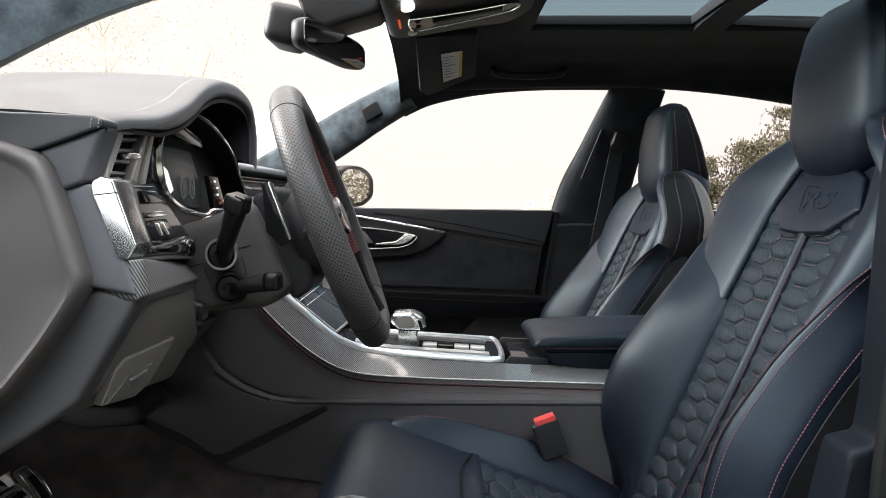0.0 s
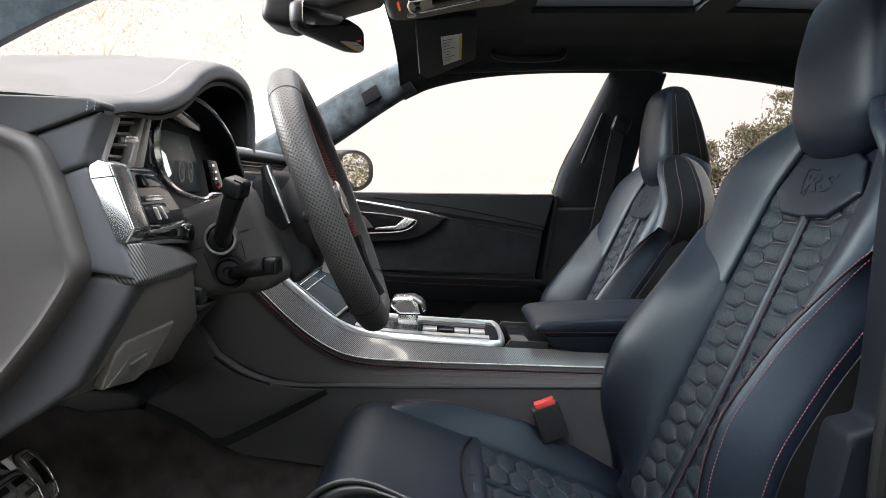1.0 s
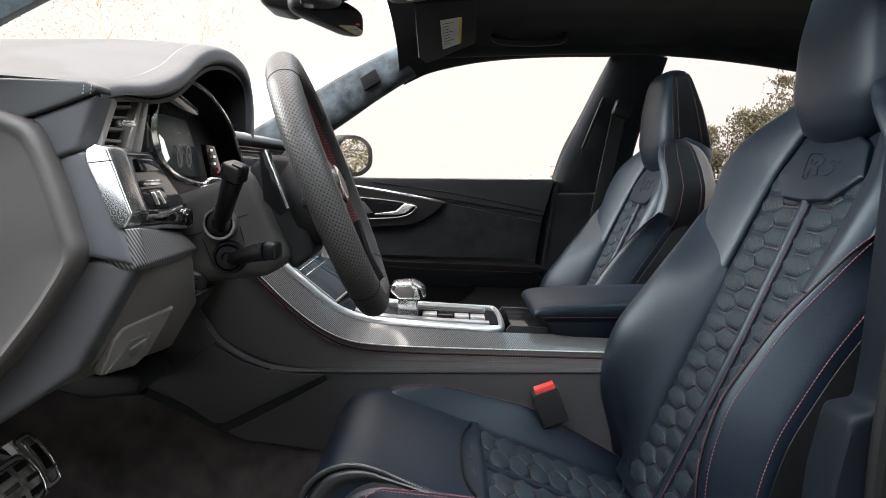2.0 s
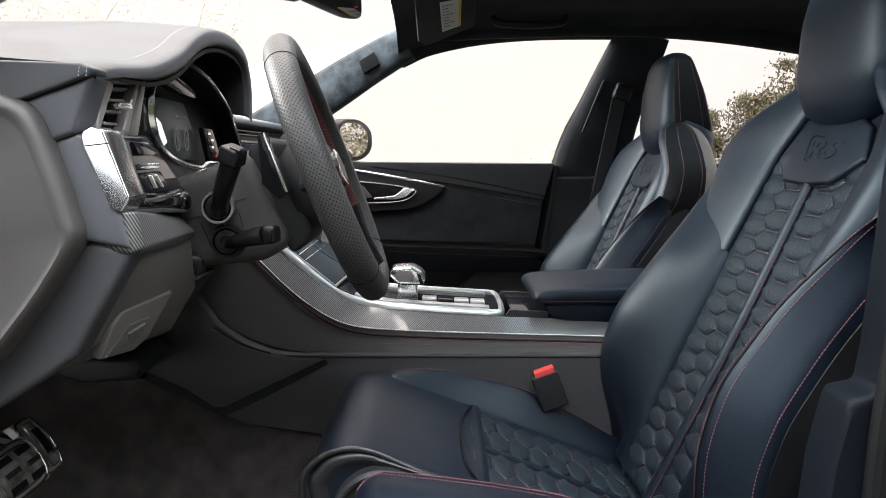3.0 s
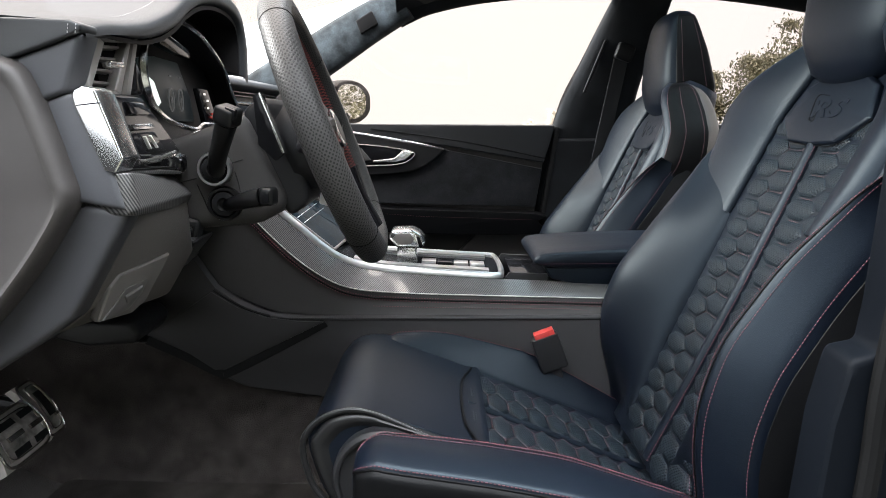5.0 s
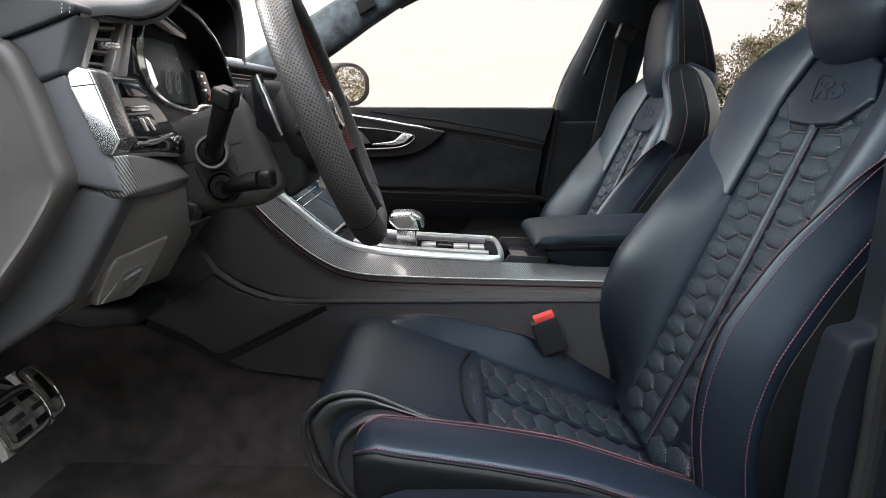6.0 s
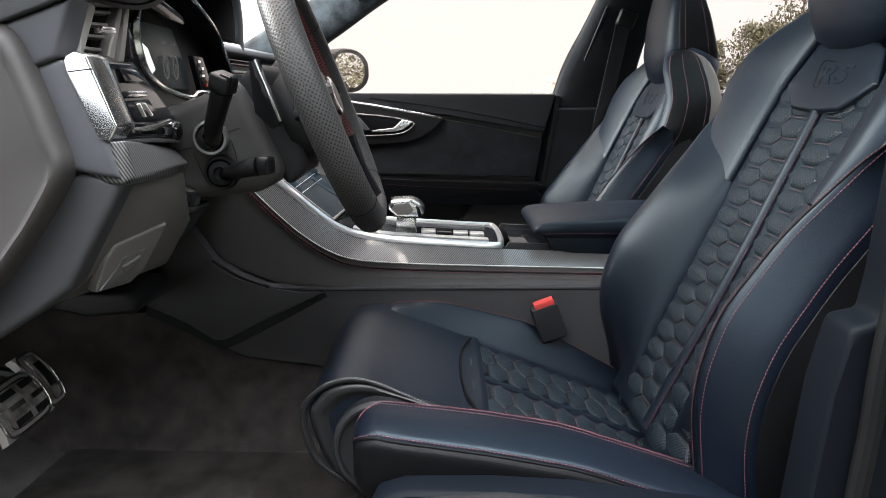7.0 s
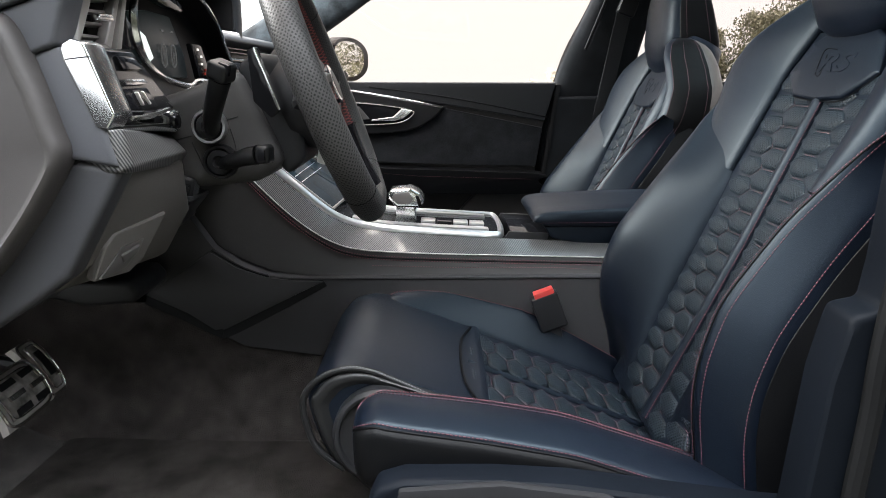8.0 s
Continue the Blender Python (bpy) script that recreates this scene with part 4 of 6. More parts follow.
def lining_ring(x, drop, a, b):
    line = spline([(x, y, z + drop) for y, z in ARCH], 48)
    turn = []
    for i in range(48):
        d = (line[min(i + 1, 47)] - line[max(i - 1, 0)]).normalized()
        turn.append(Vector((0, d.z, -d.y)))
    thin = [ramp(i / 47, [0, 0.12, 0.32, 1], [0.42, 0.5, 1, 1]) for i in range(48)]
    return [p + n * (a * k) for p, n, k in zip(line, turn, thin)][2:] + [p + n * (b * k) for p, n, k in zip(line, turn, thin)][:1:-1]


part("hood_lining", loft([lining_ring(-0.3225, -0.004, 0.0235, 0.029), lining_ring(-0.335, 0, 0.0275, 0.032), lining_ring(-0.50, 0.008, 0.0275, 0.032)]), BINNACLE, dash, "black inner lining of the hood", smooth=60)
# leather at the driver's end, under the hood's edge
end_prof = [(-0.85, 1.165), (-0.60, 1.183), (-0.45, 1.183), (-0.40, 1.181), (-0.345, 1.179), (-0.324, 1.178), (-0.314, 1.174), (-0.315, 1.168), (-0.345, 1.157), (-0.405, 1.137), (-0.85, 1.10)]
endl = part("end_leather", slab(end_prof, -0.688, -0.655, 0.006, 4), DASH_LEATHER, dash, smooth=60)
for dx in (0.0, 0.007):
    part("stitching", stitches([(-0.3245 + dx - 0.0004 * k, -0.6888, 1.1745 - 0.0022 * k) for k in np.linspace(0, 4, 8)], 0.002, 0.0012, 0.0004), PALE_THREAD, endl, "grey seam stitching")
# end cap with a thick rounded rim
cap = [(-0.50, 1.158), (-0.405, 1.156), (-0.367, 1.146), (-0.350, 1.131), (-0.336, 1.091), (-0.324, 1.046), (-0.320, 1.019), (-0.341, 0.983), (-0.369, 0.946), (-0.413, 0.898), (-0.50, 0.83), (-0.62, 0.84), (-0.64, 1.14)]
cap_s = rounded([(x - 0.014, z) for x, z in cap], 64)
cc = (-0.48, 1.0)
part("end_cap", loft([[(cc[0] + (x - cc[0]) * k, y, cc[1] + (z - cc[1]) * k) for x, z in cap_s] for k, y in ((1.0, -0.672), (1.0, -0.686), (0.990, -0.696), (0.968, -0.7025), (0.935, -0.7035), (0.905, -0.6995), (0.88, -0.6985), (0.5, -0.6985))]), DASH_PLASTIC, dash, "grained end cap of the dashboard", smooth=60)
part("cap_gap", tube([(cc[0] + (x - cc[0]) * 1.012, -0.6705, cc[1] + (z - cc[1]) * 1.012) for x, z in cap_s[::2]] + [(cc[0] + (cap_s[0][0] - cc[0]) * 1.012, -0.6705, cc[1] + (cap_s[0][1] - cc[1]) * 1.012)], 0.0028, 6, 96), RUBBER, dash, "dark joint round the end cap")
# panels facing the door
part("end_panel", slab([(-0.42, 1.146), (-0.383, 1.1440), (-0.328, 1.1630), (-0.317, 1.1670), (-0.3365, 1.1160), (-0.362, 1.1065), (-0.42, 1.10)], -0.683, -0.645, 0.008, 4), END_PLASTIC, dash, smooth=60)
part("end_panel", slab([(-0.42, 1.106), (-0.361, 1.108), (-0.334, 1.116), (-0.3020, 1.044), (-0.2930, 1.0075), (-0.333, 1.0155), (-0.42, 1.0)], -0.679, -0.640, 0.005, 3), END_PLASTIC, dash, smooth=60)
part("knee_end_panel", slab([(-0.42, 1.0), (-0.333, 1.0142), (-0.2915, 1.0058), (-0.354, 0.903), (-0.394, 0.875), (-0.46, 0.835), (-0.60, 0.83), (-0.55, 0.95)], -0.674, -0.640, 0.008, 4), material("knee_end_plastic", (0.046, 0.046, 0.050), 0.5, grain=0.3, grain_size=1400, bump=0.25, dist=0.0004, spec=0.35), dash)
# driver-facing body behind the vent, the switches and the column
inner = [(-0.375, 1.160), (-0.375, 1.05), (-0.340, 1.02), (-0.345, 0.98), (-0.42, 0.90), (-0.60, 0.84), (-1.015, 0.88), (-1.015, 1.00), (-0.85, 1.12)]
part("inner_body", slab(inner, -0.645, -0.150, 0.006), PLASTIC, dash)
# carbon ledge and knee panel
ledge = [[(-0.315, 1.0435), (-0.3005, 1.0431), (-0.2912, 1.0075), (-0.2925, 1.0029), (-0.303, 1.0045)],
         [(-0.345, 1.046), (-0.2906, 1.0421), (-0.2852, 1.0081), (-0.2898, 1.0013), (-0.345, 1.000)],
         [(-0.360, 1.034), (-0.3221, 1.0223), (-0.3038, 1.0022), (-0.3126, 0.9873), (-0.360, 0.985)]]
part("carbon_ledge", soften(loft([[(x, y, z) for x, z in ring] for ring, y in zip(ledge, (-0.676, -0.664, -0.470))]), 0.0025, 3), CARBON, dash, "lacquered carbon-fibre ledge")
part("carbon_lip", plate([(-0.297, -0.652, 1.0425), (-0.304, -0.560, 1.0380), (-0.311, -0.475, 1.0300), (-0.311, -0.480, 1.0265), (-0.304, -0.562, 1.0335), (-0.297, -0.650, 1.0385)], (-0.04, 0, 0), 0.001), CARBON, dash, "ribbed carbon lip")
knee1 = [(-0.300, 1.002), (-0.352, 0.905), (-0.392, 0.877), (-0.45, 0.86), (-0.38, 1.002)]
knee2 = [(-0.306, 0.997), (-0.302, 0.935), (-0.335, 0.880), (-0.42, 0.850), (-0.38, 0.997)]
KNEE = material("knee_plastic", (0.082, 0.075, 0.069), 0.46, grain=0.3, grain_size=1400, bump=0.25, dist=0.0004, spec=0.35)
knee = part("knee_panel", slab(knee1, -0.639, -0.480, 0.008, 3, knee2), KNEE, dash, "soft grey knee panel")
K = [Vector((-0.300, -0.639, 1.002)), Vector((-0.306, -0.480, 0.997)), Vector((-0.302, -0.480, 0.935)), Vector((-0.352, -0.639, 0.905))]
K_OUT = Vector((0.88, -0.22, -0.42)).normalized()


def on_knee(u, v, h=0.0):
    return (K[0].lerp(K[1], u)).lerp(K[3].lerp(K[2], u), v) + K_OUT * h


# bonnet release let into the knee panel
release = thing("bonnet_release", on_knee(0.4, 0.8), "glossy grey bonnet release lever in the knee panel", "release lever")
KN = Vector((0.930, -0.239, -0.281)).normalized()
part("lever", plate([Vector(q) + KN * 0.004 for q in [(-0.311, -0.540, 0.943), (-0.334, -0.621, 0.936), (-0.340, -0.631, 0.924), (-0.353, -0.639, 0.889), (-0.340, -0.586, 0.885), (-0.332, -0.566, 0.895), (-0.324, -0.557, 0.913)]], -KN * 0.012, 0.004, 3), KNEE, release)
# the recess's shade and its lit part are painted as two raised plates
part("pull_recess", plate([Vector(q) + KN * 0.0055 for q in [(-0.326, -0.574, 0.921), (-0.336, -0.608, 0.919), (-0.342, -0.618, 0.906), (-0.351, -0.635, 0.890), (-0.340, -0.597, 0.893), (-0.332, -0.579, 0.907)]], -KN * 0.008, 0.002, 2), material("recess_shade", (0.050, 0.046, 0.043), 0.3), release, "darker raised plate, painted shade of the pull recess")
part("grip", plate([Vector(q) + KN * 0.0075 for q in [(-0.329, -0.582, 0.917), (-0.338, -0.609, 0.911), (-0.340, -0.602, 0.900), (-0.332, -0.584, 0.909)]], -KN * 0.006, 0.003, 3), material("recess_highlight", (0.060, 0.056, 0.053), 0.33), release, "lighter plate, painted highlight in the pull recess")
# storage pocket right of it and the edge beneath
part("pocket", slab([(-0.300, 0.945), (-0.34, 0.90), (-0.40, 0.90), (-0.40, 0.96)], -0.478, -0.40, 0.008, 3), PLASTIC, dash, "black pocket beside the knee panel")
part("footwell_duct", slab([(-0.60, 0.80), (-0.462, 0.798), (-0.448, 0.780), (-0.458, 0.762), (-0.53, 0.758), (-0.60, 0.775)], -0.32, -0.20, 0.012, 3), PLASTIC, dash, "black air duct over the footwell")
part("under_cover", slab([(-0.80, 0.90), (-0.40, 0.90), (-0.39, 0.878), (-0.46, 0.838), (-0.80, 0.84)], -0.655, -0.20, 0.01), PLASTIC, dash, "black cover under the dashboard")
# passenger's side
pface = [(-0.47, 1.150), (-0.445, 1.135), (-0.44, 1.05), (-0.43, 0.98), (-0.50, 0.80), (-1.015, 0.84), (-1.015, 1.00), (-0.85, 1.150)]
part("passenger_body", slab(pface, -0.148, 0.70, 0.01), DASH_PLASTIC, dash)
part("top_pad", slab([(-0.90, 1.12), (-0.60, 1.176), (-0.452, 1.182), (-0.428, 1.174), (-0.424, 1.162), (-0.44, 1.152), (-0.90, 1.09)], -0.140, 0.72, 0.006, 3), DASH_LEATHER, dash, "leather top of the dashboard")
part("vent_band", slab([(-0.46, 1.152), (-0.432, 1.150), (-0.426, 1.128), (-0.46, 1.126)], -0.135, 0.70, 0.003), PLASTIC, dash, "black vent band")
for z in (1.147, 1.139):
    part("slat", bar((-0.427, -0.13, z), (-0.427, 0.69, z), 0.012, 0.003, 0.001), GLOSS, dash)
part("chrome_line", ribbon([(-0.419, -0.13, 1.126), (-0.419, 0.69, 1.124)], (0.7, -0.6, 0.4), 0.005, 0.002), CHROME, dash, "thin chrome line")
part("vent_tab", box((-0.422, 0.06, 1.116), (0.012, 0.05, 0.010), 0.003), CHROME, dash, "chrome vent tab")
part("gloss_band", slab([(-0.46, 1.122), (-0.420, 1.121), (-0.405, 1.085), (-0.46, 1.08)], -0.135, 0.69, 0.004), GLOSS, dash, "gloss black panel")

# ---- outer air vent ----
vent = thing("air_vent", (-0.345, -0.60, 1.115), "upright black air vent with four slats and chrome tab", "air vent")
VA, VB, VC, VD = Vector((-0.334, -0.608, 1.167)), Vector((-0.334, -0.556, 1.1715)), Vector((-0.334, -0.596, 1.120)), Vector((-0.334, -0.643, 1.121))
VENT_GREY = material("vent_satin_grey", (0.17, 0.158, 0.15), 0.38, vary=0.08)
V_OUT = [Vector((-0.330, y, z)) for y, z in ((-0.6304, 1.174), (-0.543, 1.179), (-0.5824, 1.116), (-0.652, 1.1200))]
V_IN = [Vector((-0.330, y, z)) for y, z in ((-0.6080, 1.167), (-0.556, 1.1715), (-0.596, 1.120), (-0.643, 1.121))]
for k in range(4):
    m = (k + 1) % 4
    part("frame", plate([V_OUT[k], V_OUT[m], V_IN[m], V_IN[k]], (-0.012, 0, 0), 0.003, 3), VENT_GREY, vent, "satin grey frame")
part("backing", plate([VA + Vector((-0.03, 0, 0)), VB + Vector((-0.03, 0, 0)), VC + Vector((-0.03, 0, 0)), VD + Vector((-0.03, 0, 0))], (-0.004, 0, 0)), RUBBER, vent)
for k in range(4):
    w = (k + 0.5) / 4
    p, q = VA.lerp(VD, w), VB.lerp(VC, w)
    part("slat", bar(p.lerp(q, 0.06) + Vector((-0.006, 0, 0)), p.lerp(q, 0.92) + Vector((-0.006, 0, 0)), 0.0032, 0.009, 0.001, (1, 0, 0.25)), VENT_GREY, vent)
p, q = VA.lerp(VD, 0.5), VB.lerp(VC, 0.5)
part("tab", bar(p.lerp(q, 0.12) + Vector((0.008, 0, 0)), p.lerp(q, 0.72) + Vector((0.008, 0, 0)), 0.006, 0.010, 0.002, (1, 0, 0.2)), CHROME, vent, "chrome tab")
# bright trims between the vent and the instruments
part("vent_trim", plate([(-0.329, -0.541, 1.179), (-0.329, -0.530, 1.180), (-0.329, -0.561, 1.117), (-0.329, -0.573, 1.117)], (-0.010, 0, 0), 0.002, 2), VENT_GREY, vent, "satin strip")
part("mirror_trim", plate([(-0.333, -0.535, 1.155), (-0.333, -0.512, 1.135), (-0.333, -0.520, 1.118), (-0.333, -0.552, 1.118)], (-0.006, 0, 0)), GLOSS, vent, "gloss black trim")

# ---- light switch panel ----
switch = thing("light_switch", (-0.32, -0.60, 1.04), "light switch panel with chrome end and gloss black keys", "switch panel")
cb = [(-0.332, 1.113), (-0.330, 1.118), (-0.322, 1.122), (-0.311, 1.119), (-0.290, 1.056), (-0.298, 1.043), (-0.309, 1.045), (-0.331, 1.104)]
part("chrome_end", slab(cb, -0.681, -0.646, 0.008, 4), CHROME, switch, "curved satin chrome end piece")
part("cap_seam", bar((-0.3285, -0.6805, 1.1042), (-0.3065, -0.6805, 1.1065), 0.0012, 0.0012, 0.0002), RUBBER, switch, "thin dark joint")
part("edge_bar", bar((-0.316, -0.645, 1.116), (-0.295, -0.645, 1.052), 0.014, 0.006, 0.0028, (0.95, -0.35, 0.3), segments=3), CHROME, switch, "rounded chrome edge")
S = [Vector((-0.316, -0.634, 1.116)), Vector((-0.330, -0.535, 1.118)), Vector((-0.322, -0.445, 1.052)), Vector((-0.305, -0.634, 1.050))]
part("panel", plate(S, (-0.03, 0, 0), 0.004, 3), GLOSS, switch, "gloss black panel")


def on_switch(u, v, h=0.0):
    return S[0].lerp(S[1], u).lerp(S[3].lerp(S[2], u), v) + Vector((h, 0, 0.2 * h))


for u0, u1, v0, v1, mt in ((0.25, 0.85, 0.12, 0.32, GLOSS), (0.20, 0.68, 0.46, 0.55, CHROME), (0.12, 0.62, 0.60, 0.92, GLOSS)):
    part("key", plate([on_switch(u0, v0, 0.003), on_switch(u1, v0, 0.003), on_switch(u1, v1, 0.004), on_switch(u0, v1, 0.004)], (-0.008, 0, 0), 0.0015), mt, switch)
part("key_mark", bar(on_switch(0.28, 0.66, 0.006), on_switch(0.30, 0.86, 0.006), 0.004, 0.002, 0.0005), PAPER, switch, "pale marking")
part("key_mark", bar(on_switch(0.40, 0.66, 0.006), on_switch(0.44, 0.86, 0.006), 0.003, 0.002, 0.0005), PAPER, switch, "pale marking")
part("lower_bezel", tube([on_switch(0.05, 1.02, 0.004), on_switch(0.4, 1.04, 0.004), on_switch(0.8, 1.0, 0.002)], 0.0035, 8, 14), CHROME, switch, "chrome lower edge")
part("base", plate([(-0.299, -0.620, 1.0575), (-0.309, -0.530, 1.0535), (-0.312, -0.4456, 1.0440), (-0.313, -0.470, 1.0305), (-0.306, -0.560, 1.0385), (-0.299, -0.6500, 1.0430)], (-0.04, 0, 0), 0.004, 3), PIANO, switch, "gloss black base")
part("knob", lathe([(0.0095, 0), (0.0095, 0.004), (0.008, 0.006), (0.004, 0.0065)], (-0.312, -0.4817, 1.0398), (1, -0.2, -0.1)), PIANO, switch, "gloss black dimmer knob")
part("knob_ring", lathe([(0.0098, 0), (0.0125, 0), (0.0125, 0.003), (0.0112, 0.0038), (0.0098, 0.003)], (-0.312, -0.4817, 1.0398), (1, -0.2, -0.1)), CHROME, switch, "chrome knob ring")

# ---- instrument display ----
cluster = thing("instrument_cluster", (-0.36, SEAT_Y, 1.07), "digital instrument display lit under the hood", "display")
SCREEN = glow("lit_screen", (0.03, 0.05, 0.05), 0.06)
DIAL = glow("dial_lines", (0.4, 0.42, 0.42), 0.06)
WARN = glow("warning_red", (0.9, 0.08, 0.05), 0.12)
ICON = glow("icon_white", (0.9, 0.85, 0.8), 0.5)
part("housing", plate([(-0.372, -0.55, 1.165), (-0.372, -0.42, 1.205), (-0.372, -0.30, 1.238), (-0.372, -0.18, 1.232), (-0.36, -0.155, 1.16), (-0.36, -0.17, 1.07), (-0.352, -0.36, 1.06), (-0.36, -0.55, 1.09)], (-0.03, 0, 0), 0.004), BINNACLE, cluster, "black housing")
part("screen", plate([(-0.349, -0.490, 1.162), (-0.352, -0.428, 1.168), (-0.352, -0.355, 1.166), (-0.348, -0.325, 1.120), (-0.346, -0.322, 1.088), (-0.345, -0.398, 1.090), (-0.346, -0.470, 1.104), (-0.347, -0.497, 1.13)], (-0.01, 0, 0), 0.002), SCREEN, cluster, "dark lit screen")
# painted glare: a glowing patch stands in for light reflected on the screen
GLARE = glow("screen_glare", (0.75, 0.85, 0.80), 0.55)
part("glare_patch", plate([(-0.3465, -0.478, 1.146), (-0.3455, -0.455, 1.136), (-0.3445, -0.440, 1.112), (-0.3440, -0.452, 1.107), (-0.3445, -0.484, 1.122)], (-0.002, 0, 0), 0.0006), GLARE, cluster, "glowing patch, painted glare on the screen")
for y in (-0.405, -0.372):
    part("dial_ring", loft([[(-0.3445 + h, y + r * 0.009 * math.cos(a), 1.116 + r * 0.015 * math.sin(a)) for a in np.linspace(0, 2 * math.pi, 28, endpoint=False)] for r, h in ((1.0, -0.001), (1.0, 0.0005), (0.88, 0.0005), (0.88, -0.001))], caps=False), DIAL, cluster, "thin dial ring")
    part("dial_mark", box((-0.3442, y, 1.116), (0.001, 0.004, 0.007), 0.0002), DIAL, cluster)
    part("dial_mark", box((-0.3450, y, 1.146), (0.001, 0.009, 0.002), 0.0002), DIAL, cluster)
part("bezel_strip", plate([(-0.338, -0.470, 1.190), (-0.338, -0.43, 1.198), (-0.338, -0.345, 1.183), (-0.338, -0.345, 1.172), (-0.338, -0.40, 1.174), (-0.338, -0.445, 1.180)], (-0.01, 0, 0), 0.002), GLOSS, cluster, "dark sensor strip")
part("lamp", box((-0.3365, -0.452, 1.188), (0.003, 0.004, 0.003), 0.001), WARN, cluster, "small red lamp")
part("warning_panel", plate([(-0.337, -0.325, 1.134), (-0.335, -0.290, 1.133), (-0.333, -0.258, 1.087), (-0.335, -0.305, 1.084)], (-0.008, 0, 0), 0.002), GLOSS, cluster, "gloss black warning panel")
for y, z, mt in ((-0.312, 1.126, ICON), (-0.300, 1.117, ICON), (-0.300, 1.107, ICON), (-0.288, 1.094, WARN), (-0.282, 1.099, WARN)):
    part("icon", box((-0.3328, y, z), (0.0016, 0.006, 0.0032), 0.0006), mt, cluster)
trim_pts = [(-0.492, 1.191), (-0.514, 1.167), (-0.520, 1.144), (-0.512, 1.122), (-0.488, 1.103), (-0.444, 1.089), (-0.363, 1.079), (-0.327, 1.085), (-0.263, 1.083)]
part("chrome_trim", ribbon([(-0.331, y, z) for y, z in trim_pts], (0.45, -0.8, 0.35), [0.005, 0.008, 0.010, 0.010, 0.007, 0.005, 0.005, 0.006, 0.004], 0.004, 60), CHROME, cluster, "chrome outline")
part("chrome_trim", ribbon([(-0.331, y, z) for y, z in ((-0.427, 1.213), (-0.367, 1.213), (-0.299, 1.201), (-0.222, 1.170), (-0.183, 1.133), (-0.135, 1.093))], (0.45, -0.8, 0.35), [0.003, 0.003, 0.003, 0.004, 0.005, 0.004], 0.003, 40), CHROME, cluster, "thin chrome outline")
wall_line = spline([(-0.335, y, z) for y, z in ((-0.44, 1.211), (-0.367, 1.213), (-0.299, 1.201), (-0.222, 1.170), (-0.183, 1.133), (-0.137, 1.093), (-0.135, 1.03))], 40)
part("binnacle_wall", sheet(lambda u, v: wall_line[round(u * 39)] + Vector((-0.075 * v, -0.012 * v, -0.010 * v)), 39, 4, (0, 0.004, 0.004)), BINNACLE, cluster, "black inner wall round the display", smooth=60)
part("lower_trim", ribbon([(-0.325, -0.47, 1.062), (-0.325, -0.435, 1.058), (-0.325, -0.41, 1.066), (-0.322, -0.385, 1.074), (-0.32, -0.35, 1.075), (-0.318, -0.27, 1.07)], (0.45, -0.75, 0.45), [0.010, 0.012, 0.008, 0.006, 0.005, 0.004], 0.004, 48), CHROME, cluster, "chrome lower outline")
part("lower_panel", plate([(-0.334, -0.50, 1.105), (-0.334, -0.40, 1.082), (-0.334, -0.26, 1.080), (-0.334, -0.20, 1.02), (-0.330, -0.45, 1.02), (-0.330, -0.50, 1.05)], (-0.012, 0, 0), 0.003), PLASTIC, cluster, "black lower panel")

# ---- steering wheel ----
WHEEL_C = Vector((-0.1487, -0.379, 1.0737))
W_TURN = pose(0, 0, 0, 0, -20.4, 0).to_3x3()
W_TURN = pose(0, 0, 0, 0, 0, 4.0).to_3x3() @ W_TURN
W_UP, W_OUT, W_SIDE = W_TURN @ Vector((0, 0, 1)), W_TURN @ Vector((1, 0, 0)), W_TURN @ Vector((0, 1, 0))


def on_wheel(a, r, h=0.0):
    return WHEEL_C + W_SIDE * (r * math.sin(a)) + W_UP * (r * math.cos(a)) + W_OUT * h


PERF_RIM = perforated("perforated_rim_leather", (0.046, 0.044, 0.043), 0.40, 1.0, "UV", 0.30, 0, 0.35)
wheel = thing("steering_wheel", WHEEL_C - W_UP * 0.18, "perforated black leather steering wheel with flattened bottom", "steering wheel")
rings = []
RIM_N = 192
for i in range(RIM_N):
    a = 2 * math.pi * i / RIM_N
    r = 0.1683
    if math.cos(a) < -0.935:
        r = 0.1683 * 0.935 / -math.cos(a)
    rad = (on_wheel(a, 1) - on_wheel(a, 0))
    rings.append([on_wheel(a, r) + rad * (0.0192 * math.cos(b)) + W_OUT * (0.0202 * math.sin(b)) for b in np.linspace(0, 2 * math.pi, 20, endpoint=False)])
rim = part("rim", loft_uv(rings + [rings[0]], 280, 32), PERF_RIM, wheel, smooth=80)
for i in (172, 27, 118, 74):
    c = sum(rings[i], Vector()) / 20
    part("seam", tube([c + (p - c) * 1.000 for p in rings[i] + rings[i][:1]], 0.0006, 6, 60), LEATHER_SIDE, rim, "leather seam")
cross = bmesh.new()
for i in range(RIM_N):
    c0, c1 = sum(rings[i], Vector()) / 20, sum(rings[(i + 1) % RIM_N], Vector()) / 20
    for a, b in ((9, 11), (11, 9)):
        p, q = c0 + (rings[i][a] - c0) * 1.03, c1 + (rings[(i + 1) % RIM_N][b] - c1) * 1.03
        stitches([p, q], (q - p).length * 0.98, 0.01, 0.0007, cross)
part("stitching", cross, material("bright_red_thread", (0.24, 0.055, 0.055), 0.7), rim, "red cross stitching inside the rim")
part("airbag_cover", lathe([(0.03, -0.060), (0.060, -0.056), (0.070, -0.036), (0.067, -0.014), (0.056, 0.000), (0.03, 0.009), (0.008, 0.011)], WHEEL_C, W_OUT), PLASTIC, wheel, "black airbag cover")
